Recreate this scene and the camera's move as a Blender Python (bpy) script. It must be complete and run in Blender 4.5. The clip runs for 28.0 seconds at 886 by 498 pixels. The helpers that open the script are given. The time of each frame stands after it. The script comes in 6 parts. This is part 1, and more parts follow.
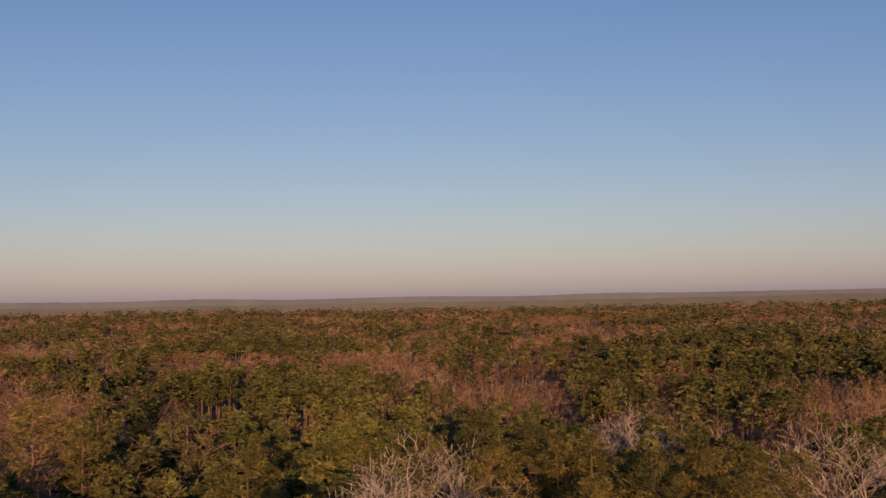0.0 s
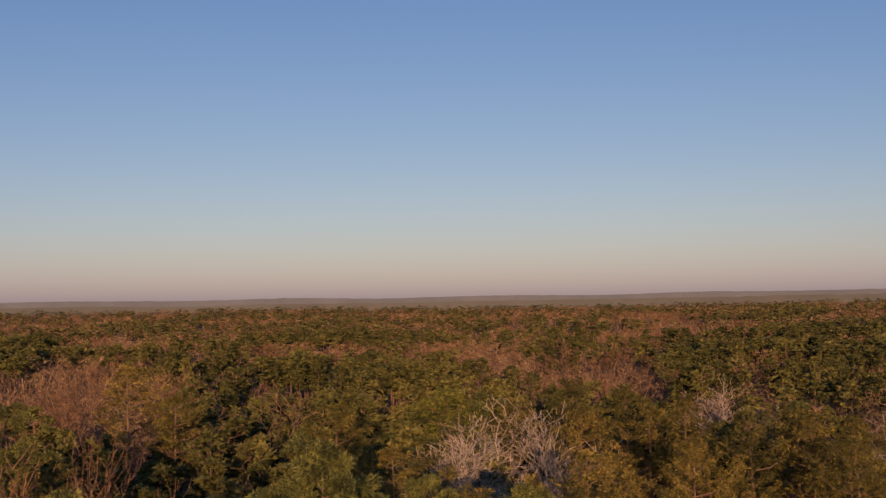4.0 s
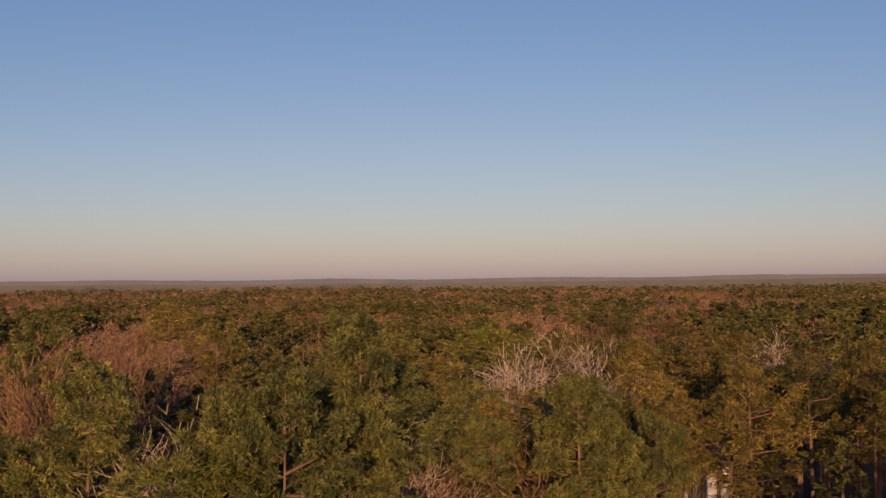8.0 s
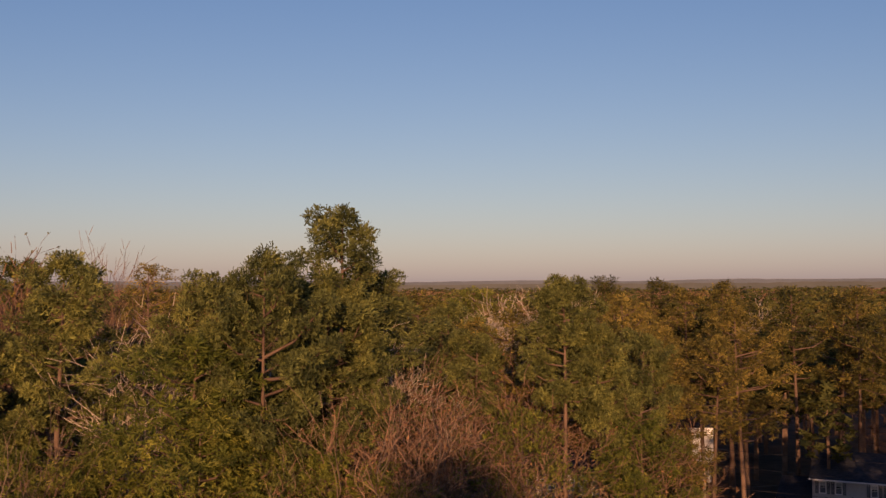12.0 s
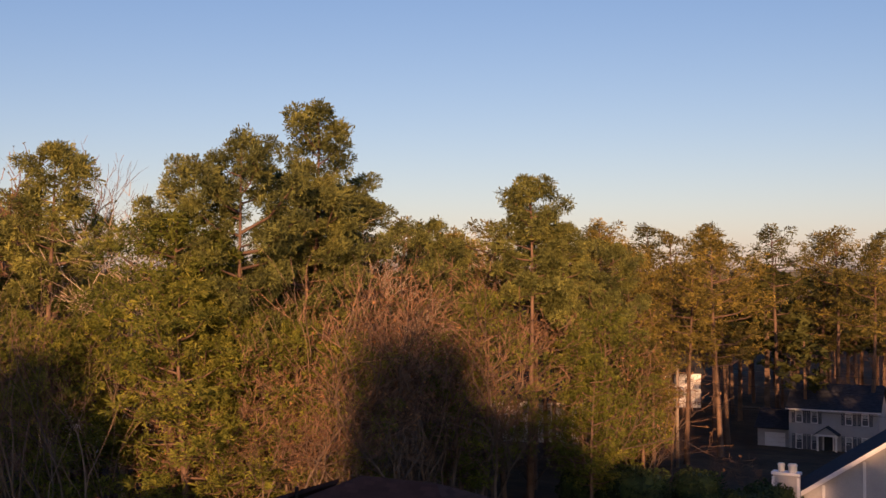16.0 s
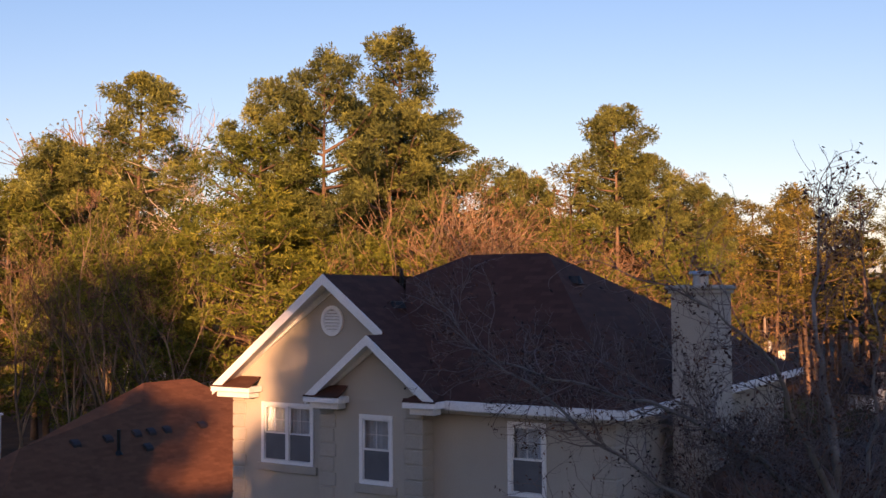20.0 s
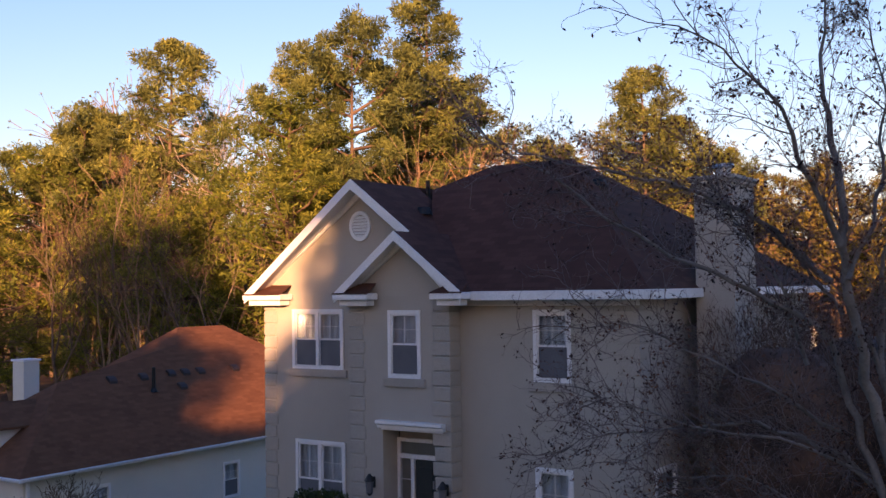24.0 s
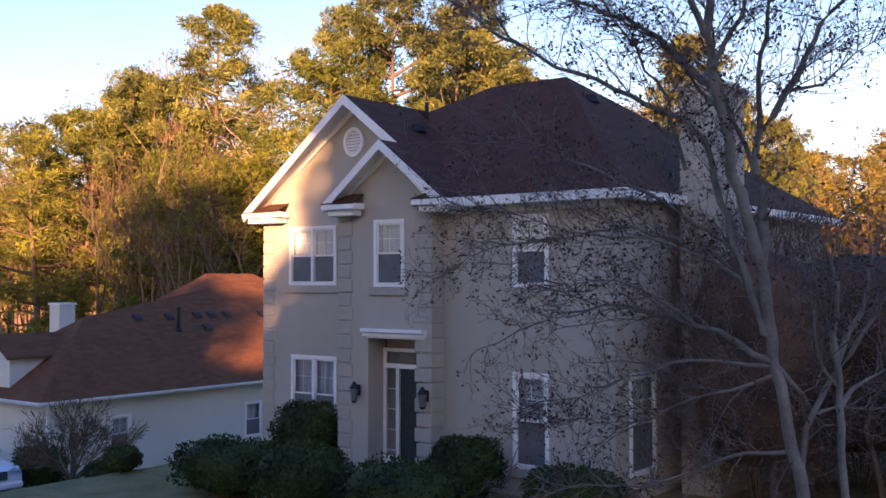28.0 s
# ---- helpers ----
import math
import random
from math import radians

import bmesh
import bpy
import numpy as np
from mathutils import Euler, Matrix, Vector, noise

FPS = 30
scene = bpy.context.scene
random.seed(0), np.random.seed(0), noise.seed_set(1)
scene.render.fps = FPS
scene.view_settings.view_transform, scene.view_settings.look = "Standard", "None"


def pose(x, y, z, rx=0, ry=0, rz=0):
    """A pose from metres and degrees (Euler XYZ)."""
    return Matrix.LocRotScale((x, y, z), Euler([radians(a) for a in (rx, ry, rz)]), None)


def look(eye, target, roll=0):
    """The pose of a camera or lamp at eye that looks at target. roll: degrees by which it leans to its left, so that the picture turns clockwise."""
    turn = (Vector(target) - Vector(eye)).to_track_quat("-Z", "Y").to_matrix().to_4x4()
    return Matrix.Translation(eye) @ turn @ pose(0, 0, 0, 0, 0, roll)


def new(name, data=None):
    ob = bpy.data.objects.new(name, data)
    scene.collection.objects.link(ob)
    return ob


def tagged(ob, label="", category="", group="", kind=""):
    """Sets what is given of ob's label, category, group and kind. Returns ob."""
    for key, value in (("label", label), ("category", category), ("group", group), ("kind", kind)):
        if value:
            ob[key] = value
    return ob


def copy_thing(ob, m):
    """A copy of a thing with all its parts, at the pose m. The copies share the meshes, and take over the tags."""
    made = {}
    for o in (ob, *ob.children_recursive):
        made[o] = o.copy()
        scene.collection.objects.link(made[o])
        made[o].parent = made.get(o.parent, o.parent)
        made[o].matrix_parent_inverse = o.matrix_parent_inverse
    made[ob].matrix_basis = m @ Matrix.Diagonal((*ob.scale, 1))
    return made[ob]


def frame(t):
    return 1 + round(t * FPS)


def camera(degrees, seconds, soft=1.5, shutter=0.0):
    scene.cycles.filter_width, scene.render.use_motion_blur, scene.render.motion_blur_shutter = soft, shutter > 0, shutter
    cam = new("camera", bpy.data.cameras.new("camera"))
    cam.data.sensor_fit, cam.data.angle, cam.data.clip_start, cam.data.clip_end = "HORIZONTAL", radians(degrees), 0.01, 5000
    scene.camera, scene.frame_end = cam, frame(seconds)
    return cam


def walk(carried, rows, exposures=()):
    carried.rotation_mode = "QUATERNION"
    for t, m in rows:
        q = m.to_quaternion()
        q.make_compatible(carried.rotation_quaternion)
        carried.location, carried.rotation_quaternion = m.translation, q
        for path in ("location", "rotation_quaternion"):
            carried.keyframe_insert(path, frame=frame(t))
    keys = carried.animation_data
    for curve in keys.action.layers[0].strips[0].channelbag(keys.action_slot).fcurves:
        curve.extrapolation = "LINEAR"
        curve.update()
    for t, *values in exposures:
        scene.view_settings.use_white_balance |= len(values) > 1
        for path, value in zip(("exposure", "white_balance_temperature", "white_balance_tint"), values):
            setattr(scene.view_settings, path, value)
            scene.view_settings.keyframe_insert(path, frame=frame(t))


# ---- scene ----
cam = camera(46.0, 28.0)
EXPOSURES = [(0, -0.09, 6450, 39), (12, -0.08, 6700, 41), (14.5, 0.18, 6850, 41), (17, 0.62, 7150, 42), (20, 1.03, 7350, 42), (23, 1.25, 7300, 43), (26, 1.67, 7300, 44), (28, 1.9, 7120, 43)]
PATH = [
    (0, (16.69, -22.255, 37.668), (15.959, -20.396, 37.765), -0.8),
    (0.5, (16.518, -22.582, 37.556), (15.782, -20.724, 37.648), -0.8),
    (1, (16.406, -22.384, 37.242), (15.653, -20.533, 37.332), -0.8),
    (1.5, (16.391, -22.342, 36.937), (15.609, -20.504, 37.024), -1.0),
    (2, (16.324, -23.126, 36.315), (15.502, -21.305, 36.405), -0.5),
    (2.5, (16.028, -21.813, 35.231), (15.164, -20.012, 35.325), -0.7),
    (3, (15.646, -21.033, 34.428), (14.765, -19.24, 34.524), -0.8),
    (3.5, (15.611, -20.854, 33.535), (14.73, -19.061, 33.636), -0.8),
    (5.5, (14.864, -20.107, 30.238), (13.984, -18.313, 30.323), -0.7),
    (6, (14.32, -18.93, 29.297), (13.43, -17.14, 29.376), -0.7),
    (6.5, (14.211, -18.363, 28.396), (13.31, -16.579, 28.472), -0.6),
    (7, (14.02, -17.837, 27.575), (13.104, -16.061, 27.648), -0.6),
    (7.5, (13.972, -17.623, 26.679), (13.035, -15.857, 26.75), -0.5),
    (8, (13.881, -17.424, 25.723), (12.923, -15.669, 25.792), -0.4),
    (8.5, (14.101, -17.653, 24.914), (13.122, -15.911, 24.984), -0.6),
    (9, (14.133, -17.707, 24.141), (13.137, -15.974, 24.212), -0.8),
    (9.5, (14.039, -17.669, 23.386), (13.037, -15.939, 23.457), -0.7),
    (10, (13.732, -17.298, 22.477), (12.741, -15.562, 22.55), -0.5),
    (10.5, (13.603, -17.026, 21.759), (12.626, -15.283, 21.833), -0.3),
    (11, (13.26, -16.482, 20.798), (12.302, -14.728, 20.875), -0.3),
    (11.5, (13.083, -16.128, 19.859), (12.141, -14.366, 19.939), -0.2),
    (12, (12.971, -15.996, 19.079), (12.043, -14.226, 19.157), -0.1),
    (12.5, (12.973, -15.903, 18.464), (12.053, -14.128, 18.535), 0.1),
    (14.5, (16.192, -17.513, 16.052), (15.245, -15.752, 16.099), 0.94),
    (15, (16.608, -17.438, 14.861), (15.656, -15.681, 14.917), 0.62),
    (15.5, (16.820, -17.507, 13.849), (15.867, -15.749, 13.909), 0.37),
    (16, (16.765, -17.693, 12.824), (15.817, -15.933, 12.886), 0.10),
    (16.5, (16.597, -17.947, 11.824), (15.649, -16.187, 11.886), -0.12),
    (17, (16.190, -18.234, 10.678), (15.243, -16.473, 10.746), -0.38),
    (17.5, (16.092, -18.114, 9.649), (15.127, -16.364, 9.721), -0.67),
    (18, (15.919, -17.908, 8.809), (14.934, -16.169, 8.884), -0.97),
    (18.5, (15.844, -17.774, 8.432), (14.837, -16.048, 8.505), -0.87),
    (19, (15.680, -17.456, 7.932), (14.647, -15.745, 8.013), -0.86),
    (19.5, (15.578, -17.309, 7.491), (14.527, -15.610, 7.584), -0.48),
    (20, (15.581, -17.327, 7.414), (14.518, -15.635, 7.505), -0.34),
    (20.5, (15.729, -17.413, 7.416), (14.658, -15.727, 7.502), -0.45),
    (22.5, (15.903, -17.566, 6.790), (14.827, -15.883, 6.870), -0.25),
    (23, (15.849, -17.459, 6.419), (14.760, -15.784, 6.495), -0.50),
    (23.5, (15.817, -17.526, 6.031), (14.719, -15.856, 6.098), -1.23),
    (24, (15.783, -17.528, 5.559), (14.672, -15.867, 5.635), -0.84),
    (24.5, (15.830, -17.654, 5.072), (14.707, -16.001, 5.161), -0.49),
    (25, (15.830, -17.567, 4.840), (14.693, -15.924, 4.926), -0.66),
    (25.5, (15.784, -17.566, 4.598), (14.645, -15.925, 4.692), -0.41),
    (26, (15.754, -17.753, 4.428), (14.622, -16.107, 4.526), -0.28),
    (26.5, (15.753, -17.912, 4.295), (14.622, -16.266, 4.398), -0.16),
    (27, (15.975, -17.959, 4.109), (14.848, -16.309, 4.210), 0.04),
    (27.5, (16.616, -17.291, 3.988), (15.453, -15.666, 4.070), 0.16),
    (28, (17.096, -16.623, 3.946), (15.880, -15.036, 4.006), -0.05),
]
walk(cam, [(t, look(eye, target, roll)) for t, eye, target, roll in PATH], EXPOSURES)


# ---- light ----
SUN_EL, SUN_AZ = 8.0, -63.0      # degrees; azimuth from +x, where the sun stands
world = bpy.data.worlds.new("sky")
scene.world = world
world.use_nodes = True
wn = world.node_tree.nodes
sky = wn.new("ShaderNodeTexSky")
sky.sky_type, sky.sun_disc = "NISHITA", False
sky.sun_elevation, sky.sun_rotation = radians(SUN_EL), radians(90 - SUN_AZ)
sky.altitude, sky.air_density, sky.dust_density, sky.ozone_density = 60, 1.0, 0.7, 2.2
wn["Background"].inputs[1].default_value = 0.115
# evening haze: a little less red aloft, a little more blue low down
haze = wn.new("ShaderNodeVectorMath")
haze.operation = "MULTIPLY_ADD"
haze.inputs[1].default_value, haze.inputs[2].default_value = (1.1, 0.99, 0.74), (-0.48, -0.06, 1.16)
floor0 = wn.new("ShaderNodeVectorMath")
floor0.operation = "MAXIMUM"
floor0.inputs[1].default_value = (0.1, 0.1, 0.1)
world.node_tree.links.new(sky.outputs[0], haze.inputs[0])
world.node_tree.links.new(haze.outputs[0], floor0.inputs[0])
world.node_tree.links.new(floor0.outputs[0], wn["Background"].inputs[0])
sun = new("sun", bpy.data.lights.new("sun", "SUN"))
sun.data.energy, sun.data.angle, sun.data.color = 5.5, radians(0.6), (1.0, 0.64, 0.31)
sd = Vector((math.cos(radians(SUN_AZ)) * math.cos(radians(SUN_EL)), math.sin(radians(SUN_AZ)) * math.cos(radians(SUN_EL)), math.sin(radians(SUN_EL))))
sun.matrix_world = look(sd * 300, (0, 0, 0))


# ---- materials ----
def mat(name, rough=0.8, metal=0.0):
    m = bpy.data.materials.new(name)
    m.use_nodes = True
    b = m.node_tree.nodes["Principled BSDF"]
    b.inputs["Roughness"].default_value, b.inputs["Metallic"].default_value = rough, metal
    return m, m.node_tree.nodes, m.node_tree.links, b


def ramp(nodes, links, source, stops):
    r = nodes.new("ShaderNodeValToRGB")
    e = r.color_ramp.elements
    while len(e) < len(stops):
        e.new(0.5)
    for k, (at, col) in zip(e, stops):
        k.position, k.color = at, (*col, 1)
    links.new(source, r.inputs[0])
    return r.outputs[0]


def coords(nodes, kind="Object"):
    return nodes.new("ShaderNodeTexCoord").outputs[kind]


def noisy(nodes, links, vec, scale, detail=4.0, rough=0.6):
    n = nodes.new("ShaderNodeTexNoise")
    n.inputs["Scale"].default_value, n.inputs["Detail"].default_value, n.inputs["Roughness"].default_value = scale, detail, rough
    links.new(vec, n.inputs["Vector"])
    return n.outputs["Fac"]


def mixed(nodes, links, kind, fac, a, b):
    x = nodes.new("ShaderNodeMix")
    x.data_type, x.blend_type = "RGBA", kind
    for i, v in ((0, fac), (6, a), (7, b)):
        if isinstance(v, (int, float)):
            x.inputs[i].default_value = v
        elif isinstance(v, tuple):
            x.inputs[i].default_value = (*v, 1)
        else:
            links.new(v, x.inputs[i])
    return x.outputs[2]


def bumped(nodes, links, bsdf, height, strength, distance):
    u = nodes.new("ShaderNodeBump")
    u.inputs["Strength"].default_value, u.inputs["Distance"].default_value = strength, distance
    links.new(height, u.inputs["Height"])
    links.new(u.outputs[0], bsdf.inputs["Normal"])


def surface(name, low, high, scale, rough=0.8, fine=30.0, bump=0.3, depth=0.01, metal=0.0, vary=0.0, kind="Object"):
    """Two-scale mottled surface: broad stains between two colours, fine grain in colour and relief."""
    m, n, l, b = mat(name, rough, metal)
    v = coords(n, kind)
    broad, grain = noisy(n, l, v, scale, 5), noisy(n, l, v, fine, 3)
    col = ramp(n, l, broad, [(0.3, low), (0.7, high)])
    g = ramp(n, l, grain, [(0.25, (0.78,) * 3), (0.75, (1.1,) * 3)])
    col = mixed(n, l, "MULTIPLY", 1.0, col, g)
    if vary:
        info = n.new("ShaderNodeObjectInfo")
        t = ramp(n, l, info.outputs["Random"], [(0, (1 - vary,) * 3), (1, (1 + vary,) * 3)])
        col = mixed(n, l, "MULTIPLY", 1.0, col, t)
    l.new(col, b.inputs["Base Color"])
    bumped(n, l, b, grain, bump, depth)
    return m


def dull(m, level=0.12):
    m.node_tree.nodes["Principled BSDF"].inputs["Specular IOR Level"].default_value = level
    return m


def foliage(name, stops, trans=0.15, tint=((0.75, 0.8, 0.75), (1.3, 1.2, 1.1)), clump=0.85):
    """Needles or leaves: each clump has its own shade, and each tree its own tint."""
    m, n, l, b = mat(name, 0.62)
    dull(m, 0.12)
    geo, info = n.new("ShaderNodeNewGeometry"), n.new("ShaderNodeObjectInfo")
    col = ramp(n, l, geo.outputs["Random Per Island"], stops)
    t = ramp(n, l, info.outputs["Random"], [(0, tint[0]), (1, tint[1])])
    col = mixed(n, l, "MULTIPLY", 1.0, col, t)
    # whole sprays differ too: noise runs from dull bluish to brighter warm
    spray = ramp(n, l, noisy(n, l, coords(n), clump, 2, 0.7), [(0.36, (0.5, 0.54, 0.6)), (0.5, (0.95, 0.95, 0.95)), (0.64, (1.38, 1.3, 1.15))])
    col = mixed(n, l, "MULTIPLY", 1.0, col, spray)
    l.new(col, b.inputs["Base Color"])
    tr = n.new("ShaderNodeBsdfTranslucent")
    l.new(col, tr.inputs[0])
    mx = n.new("ShaderNodeMixShader")
    mx.inputs[0].default_value = trans
    l.new(b.outputs[0], mx.inputs[1])
    l.new(tr.outputs[0], mx.inputs[2])
    l.new(mx.outputs[0], n["Material Output"].inputs[0])
    return m


def shingles(name, stops, course=0.14, width=0.3):
    """Asphalt shingles: courses with tabs of mixed shade, weather streaks, grit."""
    m, n, l, b = mat(name, 0.9)
    uv = n.new("ShaderNodeUVMap").outputs[0]
    br = n.new("ShaderNodeTexBrick")
    br.offset, br.inputs["Scale"].default_value = 0.5, 1.0
    br.inputs["Brick Width"].default_value, br.inputs["Row Height"].default_value = width, course
    br.inputs["Mortar Size"].default_value, br.inputs["Mortar Smooth"].default_value = 0.006, 0.3
    br.inputs["Color1"].default_value, br.inputs["Color2"].default_value = (0, 0, 0, 1), (1, 1, 1, 1)
    br.inputs["Mortar"].default_value = (0.2, 0.2, 0.2, 1)
    l.new(uv, br.inputs["Vector"])
    col = ramp(n, l, br.outputs["Color"], stops)
    broad = ramp(n, l, noisy(n, l, uv, 0.8, 6, 0.7), [(0.3, (0.86,) * 3), (0.7, (1.1,) * 3)])
    grit = noisy(n, l, uv, 90, 2)
    g = ramp(n, l, grit, [(0.3, (0.75,) * 3), (0.7, (1.2,) * 3)])
    col = mixed(n, l, "MULTIPLY", 1.0, mixed(n, l, "MULTIPLY", 1.0, col, broad), g)
    l.new(col, b.inputs["Base Color"])
    bumped(n, l, b, br.outputs["Fac"], -0.8, 0.008)
    return m


M_STUCCO = surface("beige_stucco", (0.365, 0.325, 0.268), (0.415, 0.37, 0.308), 0.7, 0.9, 60, 0.5, 0.006)
M_QUOIN = surface("quoin_stucco", (0.345, 0.306, 0.252), (0.395, 0.35, 0.292), 1.2, 0.9, 60, 0.5, 0.006)
M_CREAM = surface("cream_stucco", (0.6, 0.575, 0.49), (0.66, 0.63, 0.545), 0.6, 0.9, 50, 0.4, 0.006)
M_WHITE = surface("white_paint", (0.72, 0.71, 0.68), (0.8, 0.79, 0.76), 1.5, 0.5, 40, 0.1, 0.002)
M_ROOF = shingles("dark_brown_shingles", [(0.0, (0.066, 0.028, 0.019)), (0.5, (0.08, 0.034, 0.023)), (1.0, (0.096, 0.042, 0.029))])
M_ROOF2 = shingles("russet_shingles", [(0.0, (0.14, 0.055, 0.026)), (0.5, (0.16, 0.064, 0.031)), (1.0, (0.185, 0.076, 0.037))])
M_ROOF3 = shingles("grey_shingles", [(0.0, (0.03, 0.032, 0.036)), (1.0, (0.05, 0.052, 0.058))])
M_DOOR = surface("black_green_paint", (0.012, 0.018, 0.018), (0.02, 0.027, 0.026), 2, 0.6, 30, 0.1, 0.002)
M_IRON = surface("black_iron", (0.012, 0.012, 0.012), (0.03, 0.028, 0.026), 6, 0.5, 60, 0.2, 0.002, 0.6)
M_CURTAIN = surface("sheer_curtain", (0.6, 0.62, 0.63), (0.76, 0.78, 0.79), 3, 0.95, 25, 0.4, 0.02)
# room shade put into the colour of the added inner walls and floors
M_ROOM = surface("room_shade_tone", (0.05, 0.05, 0.055), (0.08, 0.08, 0.085), 2, 0.9, 10, 0.1, 0.01)
M_SCREEN = surface("grey_insect_screen", (0.085, 0.09, 0.1), (0.12, 0.125, 0.135), 2, 0.6, 60, 0.2, 0.002)
M_SIDING = surface("grey_lap_siding", (0.36, 0.35, 0.34), (0.42, 0.41, 0.4), 0.8, 0.7, 20, 0.2, 0.01)
M_SHUTTER = surface("slate_shutter_paint", (0.05, 0.06, 0.08), (0.07, 0.08, 0.10), 3, 0.6, 30, 0.2, 0.004)
M_METAL = surface("galvanised_metal", (0.3, 0.3, 0.3), (0.4, 0.4, 0.4), 3, 0.4, 40, 0.1, 0.002, 0.8)
M_POLE = surface("weathered_pole_wood", (0.22, 0.17, 0.12), (0.32, 0.25, 0.18), 1.2, 0.85, 25, 0.5, 0.01)
M_BARK_PINE = surface("pine_bark", (0.1, 0.062, 0.042), (0.215, 0.14, 0.092), 0.9, 0.9, 14, 0.8, 0.04, vary=0.2)
M_BARK_GREY = surface("grey_bark", (0.09, 0.064, 0.044), (0.2, 0.145, 0.098), 1.0, 0.9, 16, 0.6, 0.02, vary=0.22)
M_BARK_PALE = surface("pale_bark", (0.3, 0.24, 0.17), (0.48, 0.4, 0.29), 1.0, 0.9, 16, 0.6, 0.02, vary=0.1)
M_BARK_NEAR = surface("smooth_grey_bark", (0.12, 0.104, 0.088), (0.27, 0.235, 0.2), 3.5, 0.85, 40, 0.5, 0.006)
M_BARK_STEM = surface("brown_stem_bark", (0.13, 0.085, 0.05), (0.26, 0.175, 0.105), 1.0, 0.9, 16, 0.5, 0.01, vary=0.25)
M_TWIG = surface("brown_twigs", (0.11, 0.062, 0.036), (0.2, 0.115, 0.066), 0.6, 0.9, 9, 0.2, 0.01, vary=0.25)
M_TWIG_RED = surface("russet_twigs", (0.17, 0.1, 0.06), (0.29, 0.175, 0.105), 0.6, 0.9, 9, 0.2, 0.01, vary=0.2)
M_NEEDLE = foliage("pine_needles", [(0, (0.075, 0.07, 0.018)), (0.5, (0.15, 0.132, 0.031)), (1, (0.25, 0.21, 0.05))], 0.25, ((0.62, 0.68, 0.68), (1.4, 1.25, 1.1)), 0.6)
M_NEEDLE_NEAR = foliage("sunlit_pine_needles", [(0, (0.078, 0.083, 0.026)), (0.5, (0.155, 0.16, 0.044)), (1, (0.242, 0.25, 0.07))], 0.3, ((0.76, 0.82, 0.86), (1.2, 1.2, 1.1)), 0.7)
M_NEEDLE_Y = foliage("bright_pine_needles", [(0, (0.1, 0.12, 0.022)), (0.5, (0.17, 0.188, 0.032)), (1, (0.25, 0.25, 0.05))], 0.35)
M_LEAF_DRY = foliage("dry_russet_leaves", [(0, (0.105, 0.06, 0.032)), (0.6, (0.185, 0.108, 0.054)), (1, (0.27, 0.165, 0.08))], 0.3)
M_LEAF_YEL = foliage("yellow_buds", [(0, (0.20, 0.15, 0.03)), (1, (0.32, 0.25, 0.05))], 0.3)
M_LEAF_EVER = foliage("evergreen_leaves", [(0, (0.018, 0.03, 0.012)), (0.6, (0.04, 0.062, 0.02)), (1, (0.075, 0.1, 0.032))], 0.1)
M_LEAF_NEAR = foliage("withered_brown_leaves", [(0, (0.035, 0.02, 0.018)), (0.6, (0.085, 0.042, 0.036)), (1, (0.16, 0.075, 0.05))], 0.25)
M_BRUSH = foliage("red_brown_brush", [(0, (0.06, 0.036, 0.03)), (0.6, (0.12, 0.07, 0.056)), (1, (0.19, 0.11, 0.085))], 0.15)
M_VENT = surface("brown_roof_vent", (0.03, 0.017, 0.013), (0.05, 0.028, 0.02), 4, 0.7, 40, 0.2, 0.003)
M_TWIG_NEAR = surface("purple_brown_twigs", (0.11, 0.08, 0.072), (0.22, 0.165, 0.145), 3.0, 0.85, 40, 0.3, 0.004)
for m_ in (M_ROOF, M_ROOF2, M_ROOF3, M_BARK_PINE, M_BARK_GREY, M_BARK_PALE, M_TWIG, M_TWIG_RED, M_BARK_NEAR):
    dull(m_, 0.15)
M_TYRE = surface("tyre_rubber", (0.012, 0.012, 0.012), (0.025, 0.025, 0.025), 5, 0.85, 60, 0.3, 0.004)
M_CARPAINT = surface("white_car_paint", (0.62, 0.63, 0.65), (0.7, 0.71, 0.73), 0.8, 0.25, 80, 0.02, 0.001)
M_ASPHALT = surface("asphalt", (0.04, 0.04, 0.042), (0.065, 0.063, 0.06), 0.5, 0.9, 40, 0.4, 0.006)
M_CONCRETE = surface("concrete_drive", (0.26, 0.25, 0.23), (0.36, 0.345, 0.32), 0.5, 0.9, 25, 0.3, 0.006)
M_BRICK = surface("red_brick", (0.2, 0.09, 0.06), (0.3, 0.14, 0.09), 1.5, 0.85, 30, 0.4, 0.01)


def glass_mat():
    m, n, l, b = mat("window_glass", 0.03)
    b.inputs["Base Color"].default_value = (0.8, 0.85, 0.88, 1)
    b.inputs["Transmission Weight"].default_value = 1.0
    b.inputs["IOR"].default_value = 1.45
    return m


M_GLASS = glass_mat()


